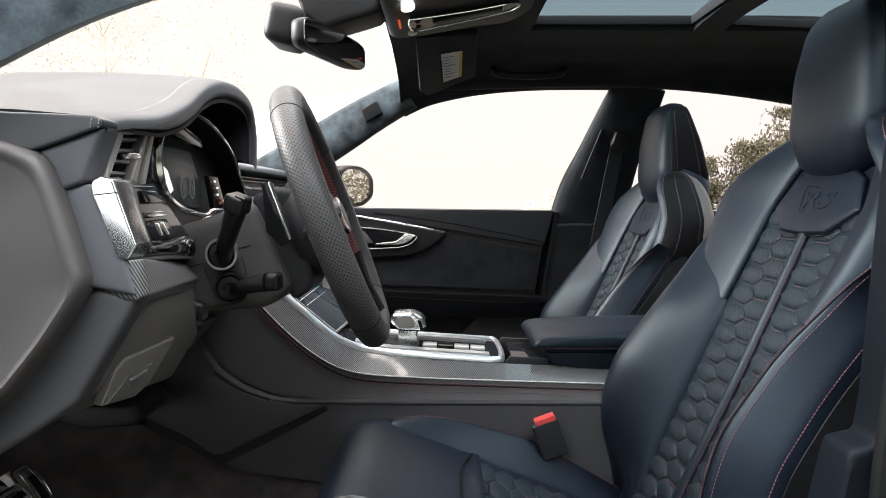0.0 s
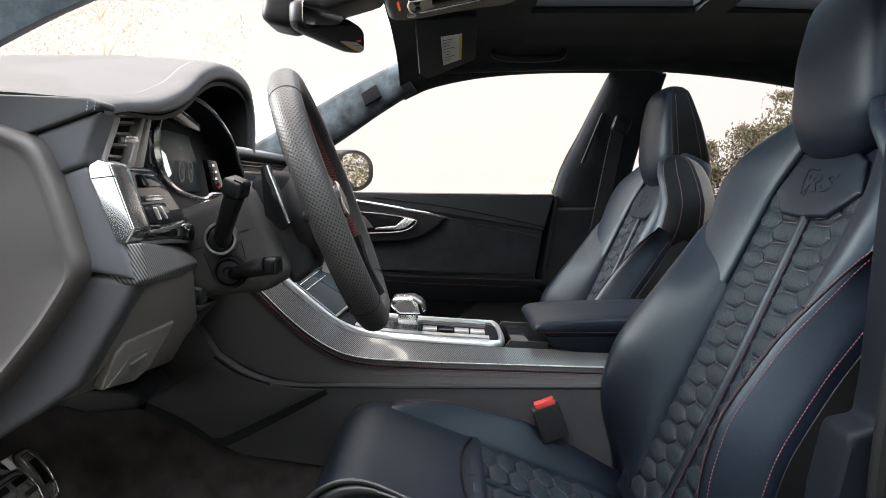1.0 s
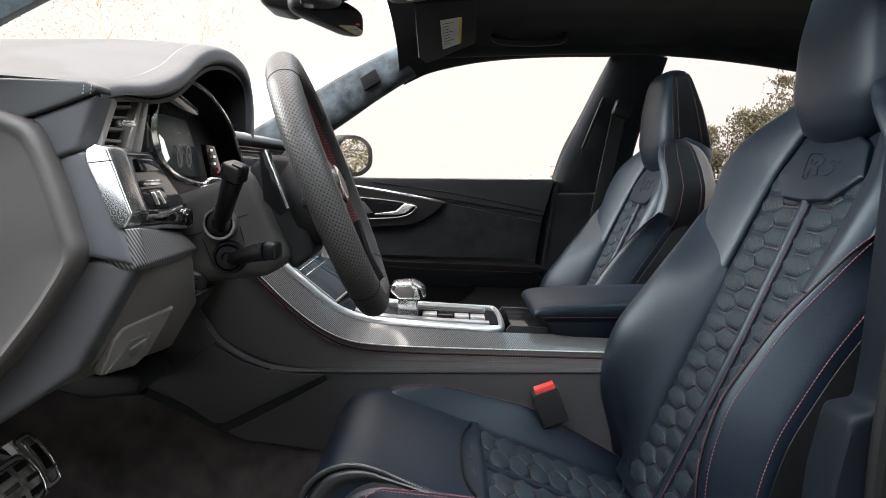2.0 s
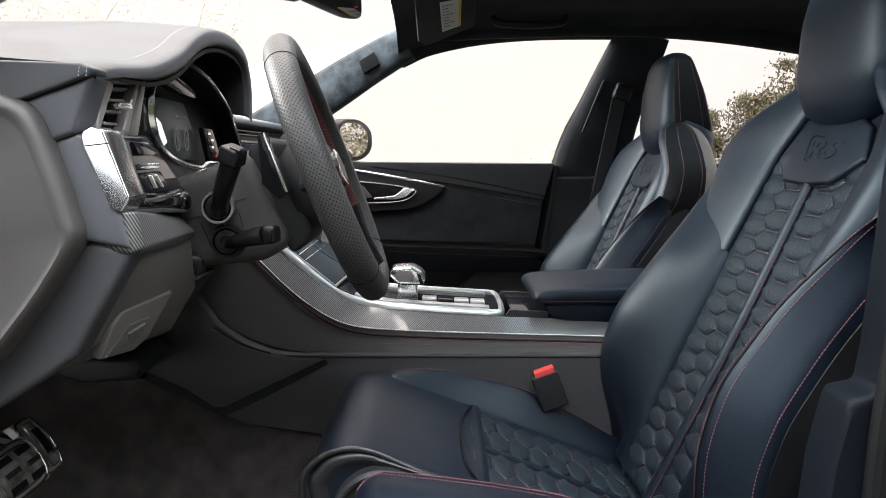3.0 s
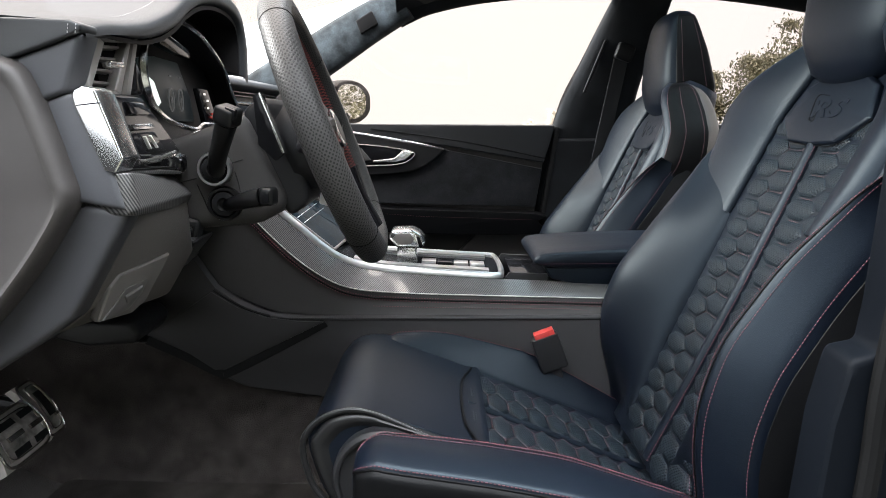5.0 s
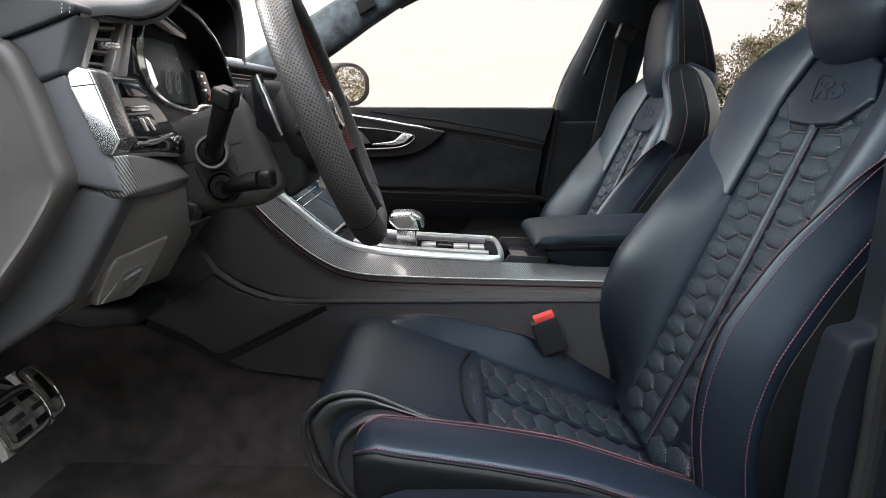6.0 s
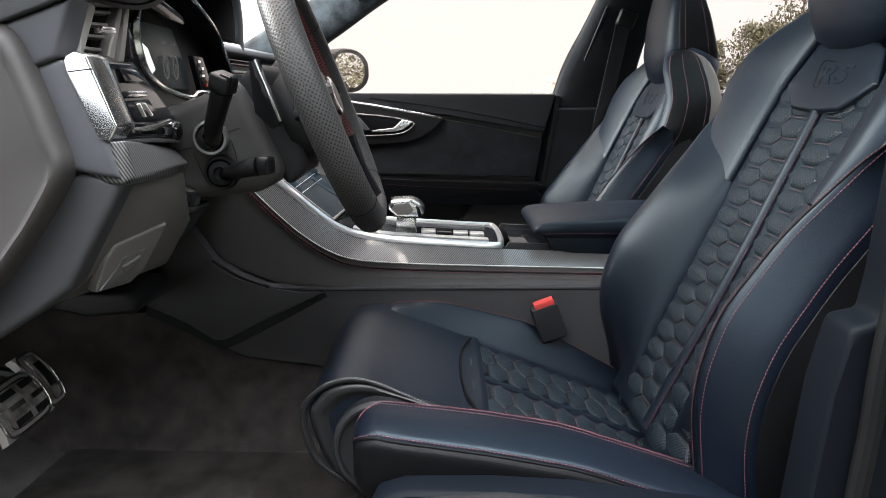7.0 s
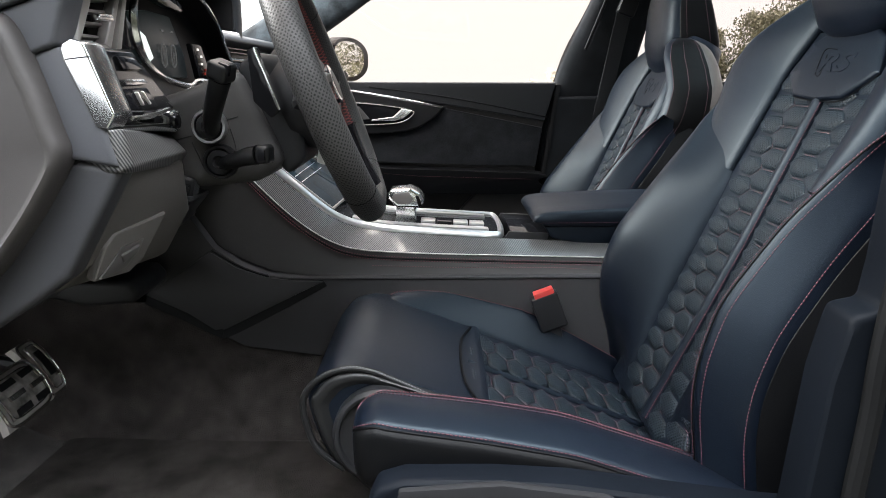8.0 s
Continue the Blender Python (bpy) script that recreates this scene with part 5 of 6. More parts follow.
part("emblem", loft([[WHEEL_C + W_OUT * h + W_SIDE * (0.036 * k * math.sin(a)) + W_UP * (0.027 * k * math.cos(a)) for a in np.linspace(0, 2 * math.pi, 32, endpoint=False)] for k, h in ((1, 0.006), (1, 0.013), (0.85, 0.015))]), CHROME, wheel, "plain silver emblem")
part("emblem_inner", loft([[WHEEL_C + W_OUT * h + W_SIDE * (0.028 * k * math.sin(a)) + W_UP * (0.019 * k * math.cos(a)) for a in np.linspace(0, 2 * math.pi, 24, endpoint=False)] for k, h in ((1, 0.012), (1, 0.0158), (0.85, 0.016))]), PLASTIC, wheel)
for a in (math.pi / 2, -math.pi / 2):
    part("spoke", tube([on_wheel(a, 0.055, -0.01), on_wheel(a, 0.11, -0.012), on_wheel(a, 0.16, -0.004)], [0.030, 0.024, 0.016], 12, 10, flat=0.5), PLASTIC, wheel)
part("spoke", tube([on_wheel(math.pi, 0.055, -0.01), on_wheel(math.pi, 0.10, -0.008), on_wheel(math.pi, 0.145, 0.0)], [0.036, 0.03, 0.026], 12, 10, flat=0.35), GLOSS, wheel)
part("spoke_badge", bar((-0.1055, -0.33, 0.968), (-0.0945, -0.33, 0.947), 0.006, 0.010, 0.002, W_OUT), SATIN, wheel, "small satin badge on the lower spoke")
for sg in (-1, 1):
    y = SEAT_Y + sg * 0.085
    pd = part("paddle", plate([(-0.226, y, 1.120), (-0.214, y, 1.122), (-0.190, y, 1.050), (-0.202, y, 1.040), (-0.222, y, 1.060)], (0, -sg * 0.012, 0), 0.003, 2), GLOSS, wheel, "gloss black shift paddle")
    part("paddle_edge", bar((-0.2165, y - 0.002 * sg, 1.122), (-0.1905, y - 0.002 * sg, 1.050), 0.014, 0.004, 0.0015, (1, 0, 0.3)), CHROME, pd, "bright paddle edge")

# ---- column ----
STALK = material("stalk_plastic", (0.0048, 0.0048, 0.0052), 0.36, grain=0.2, grain_size=1400, bump=0.15, dist=0.0003, spec=0.32)
column = thing("steering_column", (-0.27, SEAT_Y, 0.96), "black plastic column shroud with two stalks", "steering column")
sh_prof = [(-0.36, 1.06), (-0.300, 1.078), (-0.244, 1.100), (-0.212, 1.030), (-0.192, 0.985), (-0.225, 0.961), (-0.30, 0.955), (-0.36, 0.97)]
part("shroud", slab(sh_prof, -0.452, -0.300, 0.018, 4), COLUMN, column, "grained plastic shroud")
part("collar", slab([(-0.250, 1.102), (-0.226, 1.118), (-0.183, 1.112), (-0.172, 1.040), (-0.170, 0.985), (-0.195, 0.966), (-0.226, 1.02)], -0.432, -0.325, 0.012, 4), PLASTIC, column, "black collar behind the wheel")
for (x, z, rr) in ((-0.279, 1.031, 0.0205), (-0.269, 0.988, 0.0205)):
    part("stalk_socket", lathe([(rr * 0.86, 0.0), (rr * 1.04, 0.0), (rr * 1.04, 0.008), (rr * 0.98, 0.012), (rr * 0.84, 0.012), (rr * 0.80, 0.004), (rr * 0.4, 0.002)], (x, -0.450, z), (0, -1, 0), 40), SILVER if z > 1.0 else STALK, column, "socket ring")
    part("boot", lathe([(rr * 0.8, 0.0), (rr * 0.72, 0.010), (rr * 0.4, 0.012), (rr * 0.3, 0.008)], (x, -0.452, z), (0, -1, 0), 32), RUBBER, column, "black boot")
part("stalk", tube([(-0.276, -0.455, 1.026), (-0.270, -0.475, 1.040), (-0.255, -0.500, 1.066), (-0.243, -0.515, 1.088)], [0.0095, 0.0105, 0.0115, 0.0125], 14, 24), STALK, column, "black indicator stalk")
part("stalk_end", box((-0.240, -0.520, 1.095), (0.026, 0.024, 0.022), 0.006, (10, 20, -20), segments=4), STALK, column)
part("stalk_button", box((-0.234, -0.530, 1.097), (0.014, 0.006, 0.013), 0.002, (10, 20, -20)), GLOSS, column)
part("stalk", tube([(-0.266, -0.452, 0.986), (-0.252, -0.470, 0.990), (-0.232, -0.482, 0.996), (-0.216, -0.486, 0.999)], [0.009, 0.0105, 0.012, 0.013], 14, 24, flat=0.85), STALK, column, "black cruise stalk")
part("stalk_end", box((-0.207, -0.487, 1.000), (0.018, 0.022, 0.022), 0.006, (0, 0, -10), segments=4), STALK, column)
part("stalk_button", box((-0.208, -0.499, 1.000), (0.009, 0.004, 0.013), 0.0015, (0, 0, -10)), GLOSS, column)
for line in ([(-0.3235, 1.0141), (-0.3039, 1.0190)], [(-0.2632, 1.0364), (-0.2450, 1.0418)], [(-0.2560, 1.0276), (-0.2520, 1.0120), (-0.2505, 1.0020)],
             [(-0.3033, 1.0114), (-0.2969, 0.9947), (-0.2893, 0.9766), (-0.2800, 0.9735), (-0.273, 0.9730)]):
    part("shroud_joint", tube([(x, -0.4521, z) for x, z in line], 0.0007, 6, 20), RUBBER, column, "thin dark joint")
adj = thing("column_lever", (-0.32, -0.45, 0.94), "small black column adjuster under the shroud", "lever")
part("housing", box((-0.322, -0.445, 0.955), (0.034, 0.03, 0.034), 0.008, (0, 15, 0), segments=3), PLASTIC, adj)
part("toggle", box((-0.316, -0.464, 0.957), (0.016, 0.012, 0.012), 0.004, (0, 15, 0), segments=3), GLOSS, adj)

# ---- centre console ----
console = thing("centre_console", (0.0, 0.0, 0.43), "dark centre console with carbon trim, chrome edging and red stitching", "console")
PX = [-0.44, -0.36, -0.31, -0.285, -0.26, -0.23, -0.205, -0.18, -0.145, -0.10, -0.02, 0.10, 0.29, 0.60, 0.95]
ZB = [1.05, 0.965, 0.912, 0.885, 0.861, 0.836, 0.820, 0.806, 0.797, 0.793, 0.789, 0.785, 0.779, 0.772, 0.77]
ZC = [1.07, 0.99, 0.950, 0.927, 0.905, 0.879, 0.857, 0.842, 0.829, 0.822, 0.816, 0.808, 0.800, 0.79, 0.79]
ZA = [0.85, 0.796, 0.772, 0.764, 0.760, 0.758, 0.757, 0.756, 0.756, 0.756, 0.755, 0.754, 0.752, 0.75, 0.75]


def strip(xs, f0, f1, n0, thick):
    """Band along the console between two edges f(x) -> (y, z)."""
    def fn(u, v):
        x = xs[0] + (xs[1] - xs[0]) * u
        a, b = f0(x), f1(x)
        return (x, a[0] + (b[0] - a[0]) * v, a[1] + (b[1] - a[1]) * v)
    return sheet(fn, n0, 6, thick)


def smooth_ramp(x, ys):
    return sum(ramp(x + d, PX, ys) for d in (-0.016, -0.008, 0, 0.008, 0.016)) / 5


for sg in (-1, 1):
    edge_a = lambda x, k=sg: (k * 0.150, smooth_ramp(x, ZA))
    edge_b = lambda x, k=sg: (k * 0.137, smooth_ramp(x, ZB))
    edge_c = lambda x, k=sg: (k * ramp(x, [-0.31, -0.25, -0.15, 0.95], [0.118, 0.108, 0.100, 0.100]), smooth_ramp(x, ZC))
    band = part("leather_band", strip((-0.43, 0.93), edge_a, edge_b, 70, (0, -sg * 0.02, -0.005)), CONSOLE_LEATHER, console, "leather band under the trim")
    part("carbon_band", strip((-0.40, 0.93), edge_b, edge_c, 70, (0, -sg * 0.01, -0.02)), CARBON, console, "lacquered carbon-fibre band")
    line = [(x, sg * 0.1395, smooth_ramp(x, ZB) + 0.002) for x in np.linspace(-0.395, 0.90, 60)]
    part("chrome_line", ribbon(line, (0, 0.93 * sg, 0.36), 0.0020, 0.002, 120), material("satin_line", (0.55, 0.53, 0.50), 0.42, metal=0.7, vary=0.05), console, "thin chrome line")
    for d in (0.008, 0.0135):
        part("stitching", stitches([(x, sg * (0.1400 + 0.20 * d), z - d) for x, _, z in line[:36]], width=0.0009), THREAD, band, "red contrast stitching")
    part("piping", tube([(x, sg * (0.1385 + 0.20 * 0.0108), z - 0.0108) for x, _, z in line[:38]][::2], 0.0016, 6, 80), RUBBER, band, "black piping")
    part("stitching", stitches([(x, sg * 0.1455, z) for x, z in ((-0.12, 0.772), (0.0, 0.768), (0.12, 0.766), (0.21, 0.765), (0.245, 0.762), (0.265, 0.757))]), THREAD, band, "red contrast stitching")
core_prof = [(-0.36, 0.955), (-0.30, 0.895), (-0.25, 0.845), (-0.19, 0.805), (-0.12, 0.785), (0.10, 0.780), (0.11, 0.74), (0.20, 0.74), (0.21, 0.775), (0.93, 0.765), (0.93, 0.46), (-0.36, 0.46)]
part("core", slab(core_prof, -0.128, 0.128, 0.002), PLASTIC, console)
# side panel, with its groove
low = [(-0.62, 0.93), (-0.44, 0.90), (-0.382, 0.812), (-0.34, 0.782), (-0.296, 0.764), (-0.24, 0.757), (0.93, 0.752), (0.93, 0.47), (-0.15, 0.50), (-0.21, 0.618), (-0.342, 0.637), (-0.50, 0.728), (-0.62, 0.80)]
for sg in (-1, 1):
    y0, y1 = (-0.172, -0.130) if sg < 0 else (0.130, 0.172)
    side = part("side_panel", slab(low, y0, y1, 0.003), CONSOLE_PLASTIC, console, "dark grey plastic side panel")
    part("front_panel", slab([(-0.490, 0.738), (-0.388, 0.806), (-0.345, 0.778), (-0.296, 0.761), (-0.245, 0.7545), (-0.20, 0.753), (-0.372, 0.670), (-0.39, 0.668)], sg * 0.172, sg * 0.176, 0.002), CONSOLE_PLASTIC, side, "raised panel")
    groove = [(-0.503, 0.722), (-0.44, 0.692), (-0.385, 0.663), (-0.365, 0.664), (-0.27, 0.712), (-0.1985, 0.7510)]
    part("groove", ribbon([(x, sg * 0.1735, z) for x, z in groove], (0, sg, 0), 0.015, 0.0012, 50), RUBBER, side, "dark groove")
    part("top_seam", tube([(x, sg * 0.172, z) for x, z in ((-0.385, 0.809), (-0.34, 0.780), (-0.296, 0.764), (-0.24, 0.757), (0.3, 0.754))], 0.0022, 6, 40), RUBBER, side, "dark seam")
part("front_wall", slab([(-0.62, 1.0), (-0.37, 1.0), (-0.33, 0.93), (-0.37, 0.83), (-0.45, 0.80), (-0.62, 0.80)], -0.140, 0.140, 0.008), PLASTIC, console)

# selector plate with silver frame
plate_top = lambda x: smooth_ramp(x, ZC) + 0.004
sel = thing("selector_plate", (-0.05, 0.0, 0.80), "gloss black selector plate in a silver frame", "control panel")
part("panel", sheet(lambda u, v: (-0.20 + 0.305 * u, -0.088 + 0.176 * v, plate_top(-0.20 + 0.305 * u) + 0.002), 20, 4, (0, 0, -0.02)), GLOSS, sel, "gloss black panel")
outline = [(x, -0.094, plate_top(x)) for x in np.linspace(-0.30, 0.095, 16)] + [(0.106, -0.080, plate_top(0.106)), (0.110, 0.0, plate_top(0.11)), (0.106, 0.080, plate_top(0.106))] + [(x, 0.094, plate_top(x)) for x in np.linspace(0.095, -0.30, 16)]
part("frame", tube(outline, 0.0075, 10, 120, flat=0.75), SILVER, sel, "brushed silver frame")
part("inner_frame", sheet(lambda u, v: (-0.16 + 0.245 * u, -0.075 + 0.022 * v, plate_top(-0.16 + 0.245 * u) + 0.006), 12, 2, (0, 0, -0.004)), SILVER, sel, "silver inlay")
part("inner_frame", sheet(lambda u, v: (-0.16 + 0.245 * u, 0.055 + 0.02 * v, plate_top(-0.16 + 0.245 * u) + 0.006), 12, 2, (0, 0, -0.004)), SILVER, sel, "silver inlay")
for k in range(4):
    x = -0.025 + 0.030 * k
    part("key", box((x, -0.030, plate_top(x) + 0.006), (0.027, 0.030, 0.008), 0.002, (0, 3, 0)), SILVER if k != 1 else GLOSS, sel)
part("start_key", box((-0.135, -0.03, plate_top(-0.135) + 0.006), (0.03, 0.035, 0.008), 0.003, (0, 8, 0)), SILVER, sel)
gear = thing("gear_selector", (-0.07, 0.0, 0.822), "chrome-framed gear selector lever on the console", "gear selector")
part("stem", slab([(-0.088, 0.818), (-0.046, 0.818), (-0.050, 0.856), (-0.084, 0.856)], -0.020, 0.020, 0.004, 3), CHROME, gear, "chrome stem")
knob = [(-0.101, 0.872), (-0.094, 0.885), (-0.056, 0.887), (-0.038, 0.877), (-0.031, 0.862), (-0.040, 0.851), (-0.084, 0.852)]
part("knob", slab(knob, -0.030, 0.030, 0.006, 3), CHROME, gear, "chrome knob")
part("inset", slab([(-0.092, 0.871), (-0.086, 0.879), (-0.060, 0.881), (-0.052, 0.869), (-0.058, 0.859), (-0.082, 0.859)], -0.0325, -0.028, 0.001), SATIN, gear, "grey inset")
part("button", slab([(-0.048, 0.875), (-0.042, 0.873), (-0.036, 0.856), (-0.042, 0.852)], -0.0325, -0.028, 0.001), GLOSS, gear, "black release button")

# lower touch screen, tilted towards the cabin
touch = thing("touch_screen", (-0.24, 0.0, 0.87), "dark tilted touch screen in a silver frame", "touch screen")
T = [Vector((-0.292, -0.080, 0.936)), Vector((-0.285, 0.075, 0.948)), Vector((-0.225, 0.090, 0.918)), Vector((-0.178, 0.080, 0.862)), Vector((-0.196, -0.080, 0.856))]
GLASS_DARK = material("dark_screen_glass", (0.008, 0.013, 0.017), 0.08, spec=0.04)
part("glass", plate(T, (-0.006, 0, -0.012), 0.003), GLASS_DARK, touch, "dark reflecting glass")
for k in range(5):
    part("bezel", bar(T[k] + Vector((0.002, 0, 0.004)), T[(k + 1) % 5] + Vector((0.002, 0, 0.004)), 0.0045, 0.004, 0.0012), SATIN, touch, "silver bezel")
for w in (0.30, 0.42):
    part("line", bar(T[0].lerp(T[4], w) + Vector((0.004, 0.01, 0.005)), T[1].lerp(T[3], w) + Vector((0.004, -0.01, 0.004)), 0.0015, 0.001, 0.0003), SILVER, touch, "faint line")
part("side_frame", plate([(-0.300, -0.090, 0.940), (-0.185, -0.090, 0.853), (-0.165, -0.096, 0.838), (-0.20, -0.102, 0.845), (-0.305, -0.102, 0.930)], (0, 0.008, -0.004), 0.003), SILVER, touch, "silver side frame")
# small centre trim seen past the column
part("centre_trim", plate([(-0.205, -0.10, 1.00), (-0.190, -0.10, 1.004), (-0.165, -0.10, 0.985), (-0.20, -0.10, 0.94), (-0.215, -0.10, 0.945)], (0, 0.02, 0), 0.003), SILVER, touch, "silver centre trim")

# bin and armrest
tray = thing("console_bin", (0.15, 0.0, 0.76), "open black storage bin ahead of the armrest", "bin")
for y in (-0.088, 0.088):
    part("bin_wall", slab([(0.112, 0.806), (0.120, 0.818), (0.19, 0.814), (0.19, 0.76), (0.112, 0.76)], y - 0.004, y + 0.004, 0.002), PLASTIC, tray)
part("bin_floor", box((0.155, 0.0, 0.768), (0.085, 0.168, 0.01), 0.001), PLASTIC, tray)
part("lid", bar((0.125, 0.0, 0.812), (0.21, 0.0, 0.809), 0.15, 0.006, 0.002), GLOSS, tray, "gloss black lid")
arm = thing("armrest", (0.30, 0.0, 0.80), "padded leather armrest with red stitching on the console", "armrest")
ap = rounded([(0.150, 0.848), (0.154, 0.859), (0.172, 0.866), (0.22, 0.869), (0.32, 0.873), (0.46, 0.873), (0.475, 0.855), (0.46, 0.840), (0.30, 0.837), (0.19, 0.838), (0.160, 0.845)], 56)
part("cushion", loft([[(0.322 + (x - 0.31) * k, y, 0.844 + (z - 0.855) * k2) for x, z in ap] for y, k, k2 in ((-0.110, 0.965, 0.66), (-0.108, 0.985, 0.84), (-0.101, 1, 0.96), (-0.06, 1.0, 1.0), (0, 1.0, 1.03), (0.06, 1.0, 1.0), (0.100, 1, 0.95), (0.108, 0.985, 0.75), (0.110, 0.96, 0.45))]), LEATHER, arm, "padded leather top", smooth=60)
part("base", slab([(0.180, 0.830), (0.194, 0.808), (0.24, 0.796), (0.46, 0.792), (0.46, 0.830)], -0.104, 0.104, 0.006, 3), LEATHER, arm, "leather base")
part("stitching", stitches([(x, -0.1105, 0.8365) for x in np.linspace(0.172, 0.46, 12)]), THREAD, arm, "red contrast stitching")
part("hinge", box((0.33, 0, 0.785), (0.22, 0.17, 0.04), 0.004), PLASTIC, arm)

# ---- belt buckle ----
buckle = thing("belt_buckle", (0.185, -0.19, 0.65), "black belt buckle with a red release button", "belt buckle")
ang = -20
part("body", box((0.178, -0.198, 0.705), (0.046, 0.024, 0.062), 0.005, (0, ang, 0), segments=3), PLASTIC, buckle)
part("button", box((0.168, -0.199, 0.737), (0.034, 0.020, 0.010), 0.002, (0, ang, 0)), RED, buckle, "red release button")
part("stalk", bar((0.188, -0.198, 0.68), (0.21, -0.195, 0.58), 0.02, 0.008, 0.002, (0, 1, 0)), PLASTIC, buckle)

# ---- pedals ----
STEEL = material("worn_steel", (0.27, 0.25, 0.235), 0.4, metal=0.15, vary=0.7, vary_size=45)
PEDAL_EDGE = material("polished_pedal_edge", (0.62, 0.59, 0.56), 0.25, metal=1.0, vary=0.1, vary_size=60)
P_UP, P_OUT = Vector((-0.52, 0, 0.85)), Vector((0.85, 0, 0.52))


def pedal(name, label, origin, y0, y1, b0, b1, slots, pads):
    """A domed steel pedal plate across y0..y1 and up b0..b1, with dark slots and bright pads (y, b, half width, half height)."""
    o = Vector(origin)
    ym, bm_, hw, hb = (y0 + y1) / 2, (b0 + b1) / 2, (y1 - y0) / 2, (b1 - b0) / 2

    def at(y, b, h=0.0):
        dome = 0.008 * (1 - ((b - bm_) / hb) ** 2) + 0.003 * (1 - ((y - ym) / hw) ** 2)
        return o + P_UP * b + P_OUT * (dome + h) + Vector((0, y, 0))

    def patch(ya, yb, ba, bb, h, thick):
        return sheet(lambda u, v: at(ya + (yb - ya) * u, ba + (bb - ba) * v, h), 10, 10, -P_OUT * thick)
    th = thing(name, at(ym, b0), label, "pedal")
    part("plate", patch(y0, y1, b0, b1, 0, 0.012), PEDAL_STEEL, th, "brushed steel plate")
    part("field", patch(y0 + 0.012, y1 - 0.010, b0 + 0.010, b1 - 0.010, 0.0025, 0.006), STEEL, th, "worn dark field")
    edge = [at(ym + hw * 0.97 * math.copysign(abs(math.cos(a)) ** 0.4, math.cos(a)), bm_ + hb * 0.97 * math.copysign(abs(math.sin(a)) ** 0.4, math.sin(a)), 0.001) for a in np.linspace(0, 2 * math.pi, 49)]
    part("rim", tube(edge, 0.0024, 8, 96), PEDAL_EDGE, th, "bright steel rim")
    inner = [at(ym + (hw - 0.011) * math.copysign(abs(math.cos(a)) ** 0.4, math.cos(a)), bm_ + (hb - 0.009) * math.copysign(abs(math.sin(a)) ** 0.4, math.sin(a)), 0.003) for a in np.linspace(0, 2 * math.pi, 49)]
    part("inner_edge", tube(inner, 0.0011, 6, 96), PEDAL_EDGE, th, "fine bright edge")
    for y, b, w, h in slots:
        part("stud", patch(y - w, y + w, b - h, b + h, 0.0045, 0.004), RUBBER, th, "dark rubber stud")
    for y, b, w, h in pads:
        part("stud", patch(y - w, y + w, b - h, b + h, 0.0060, 0.005), PEDAL_EDGE, th, "bright raised stud")
    part("arm", tube([at(ym, bm_, -0.012), at(ym, bm_ + 0.03, -0.04), at(ym, bm_ + 0.14, -0.09)], 0.010, 8, 14), PLASTIC, th)


pedal("brake_pedal", "wide brushed steel brake pedal with raised studs", (-0.605, 0, 0.642), -0.445, -0.332, -0.028, 0.048,
      [(-0.405, 0.030, 0.016, 0.005), (-0.358, 0.030, 0.016, 0.005), (-0.405, -0.012, 0.016, 0.005), (-0.358, -0.012, 0.016, 0.005)],
      [(-0.405, 0.010, 0.016, 0.0038), (-0.356, 0.008, 0.016, 0.0038)])
pedal("accelerator_pedal", "slim brushed steel accelerator pedal", (-0.628, 0, 0.641), -0.312, -0.264, -0.040, 0.056, [(-0.286, 0.012, 0.008, 0.022)], [(-0.277, -0.012, 0.006, 0.0025)])

# ---- passenger door ----
door = thing("passenger_door", (0.0, 0.74, 0.45), "closed passenger door with suede panel and chrome handle", "car door")
part("panel", slab([(-0.55, 1.06), (-0.30, 1.070), (0.325, 1.066), (0.288, 0.94), (0.262, 0.76), (0.255, 0.46), (-0.55, 0.46)], 0.725, 0.80, 0.008, 3), DASH_PLASTIC, door, "door body")
part("upper_roll", slab([(-0.52, 1.085), (-0.30, 1.080), (-0.22, 1.076), (0.322, 1.070), (0.318, 1.052), (0.292, 0.962), (0.01, 1.012), (-0.25, 1.05), (-0.52, 1.06)], 0.705, 0.730, 0.007, 3), DASH_LEATHER, door, "padded upper door trim")
part("crease", tube([(-0.20, 0.704, 1.062), (0.0, 0.704, 1.035), (0.15, 0.704, 1.007), (0.298, 0.704, 0.975)], 0.0022, 6, 24), RUBBER, door, "dark crease")
part("insert", slab([(-0.25, 1.04), (0.008, 1.002), (0.288, 0.945), (0.270, 0.835), (-0.04, 0.845), (-0.20, 0.85), (-0.30, 0.86)], 0.712, 0.728, 0.004), DOOR_SUEDE, door, "dark suede insert")
part("handle_trim", slab([(-0.30, 1.056), (-0.245, 1.050), (0.010, 1.004), (-0.020, 0.975), (-0.060, 0.950), (-0.10, 0.938), (-0.24, 0.930), (-0.30, 0.94)], 0.694, 0.714, 0.006, 3), PLASTIC, door, "black handle surround")
part("chrome_strip", ribbon([(-0.30, 0.692, 1.060), (-0.20, 0.692, 1.044), (-0.10, 0.692, 1.026), (0.006, 0.692, 1.006)], (0, -0.97, 0.22), [0.006, 0.006, 0.006, 0.003], 0.002, 24), CHROME, door, "slim chrome strip")
part("recess", slab([(-0.25, 1.022), (-0.16, 1.012), (-0.085, 0.998), (-0.085, 0.978), (-0.12, 0.965), (-0.23, 0.962)], 0.688, 0.700, 0.004), GLOSS, door, "black handle recess")
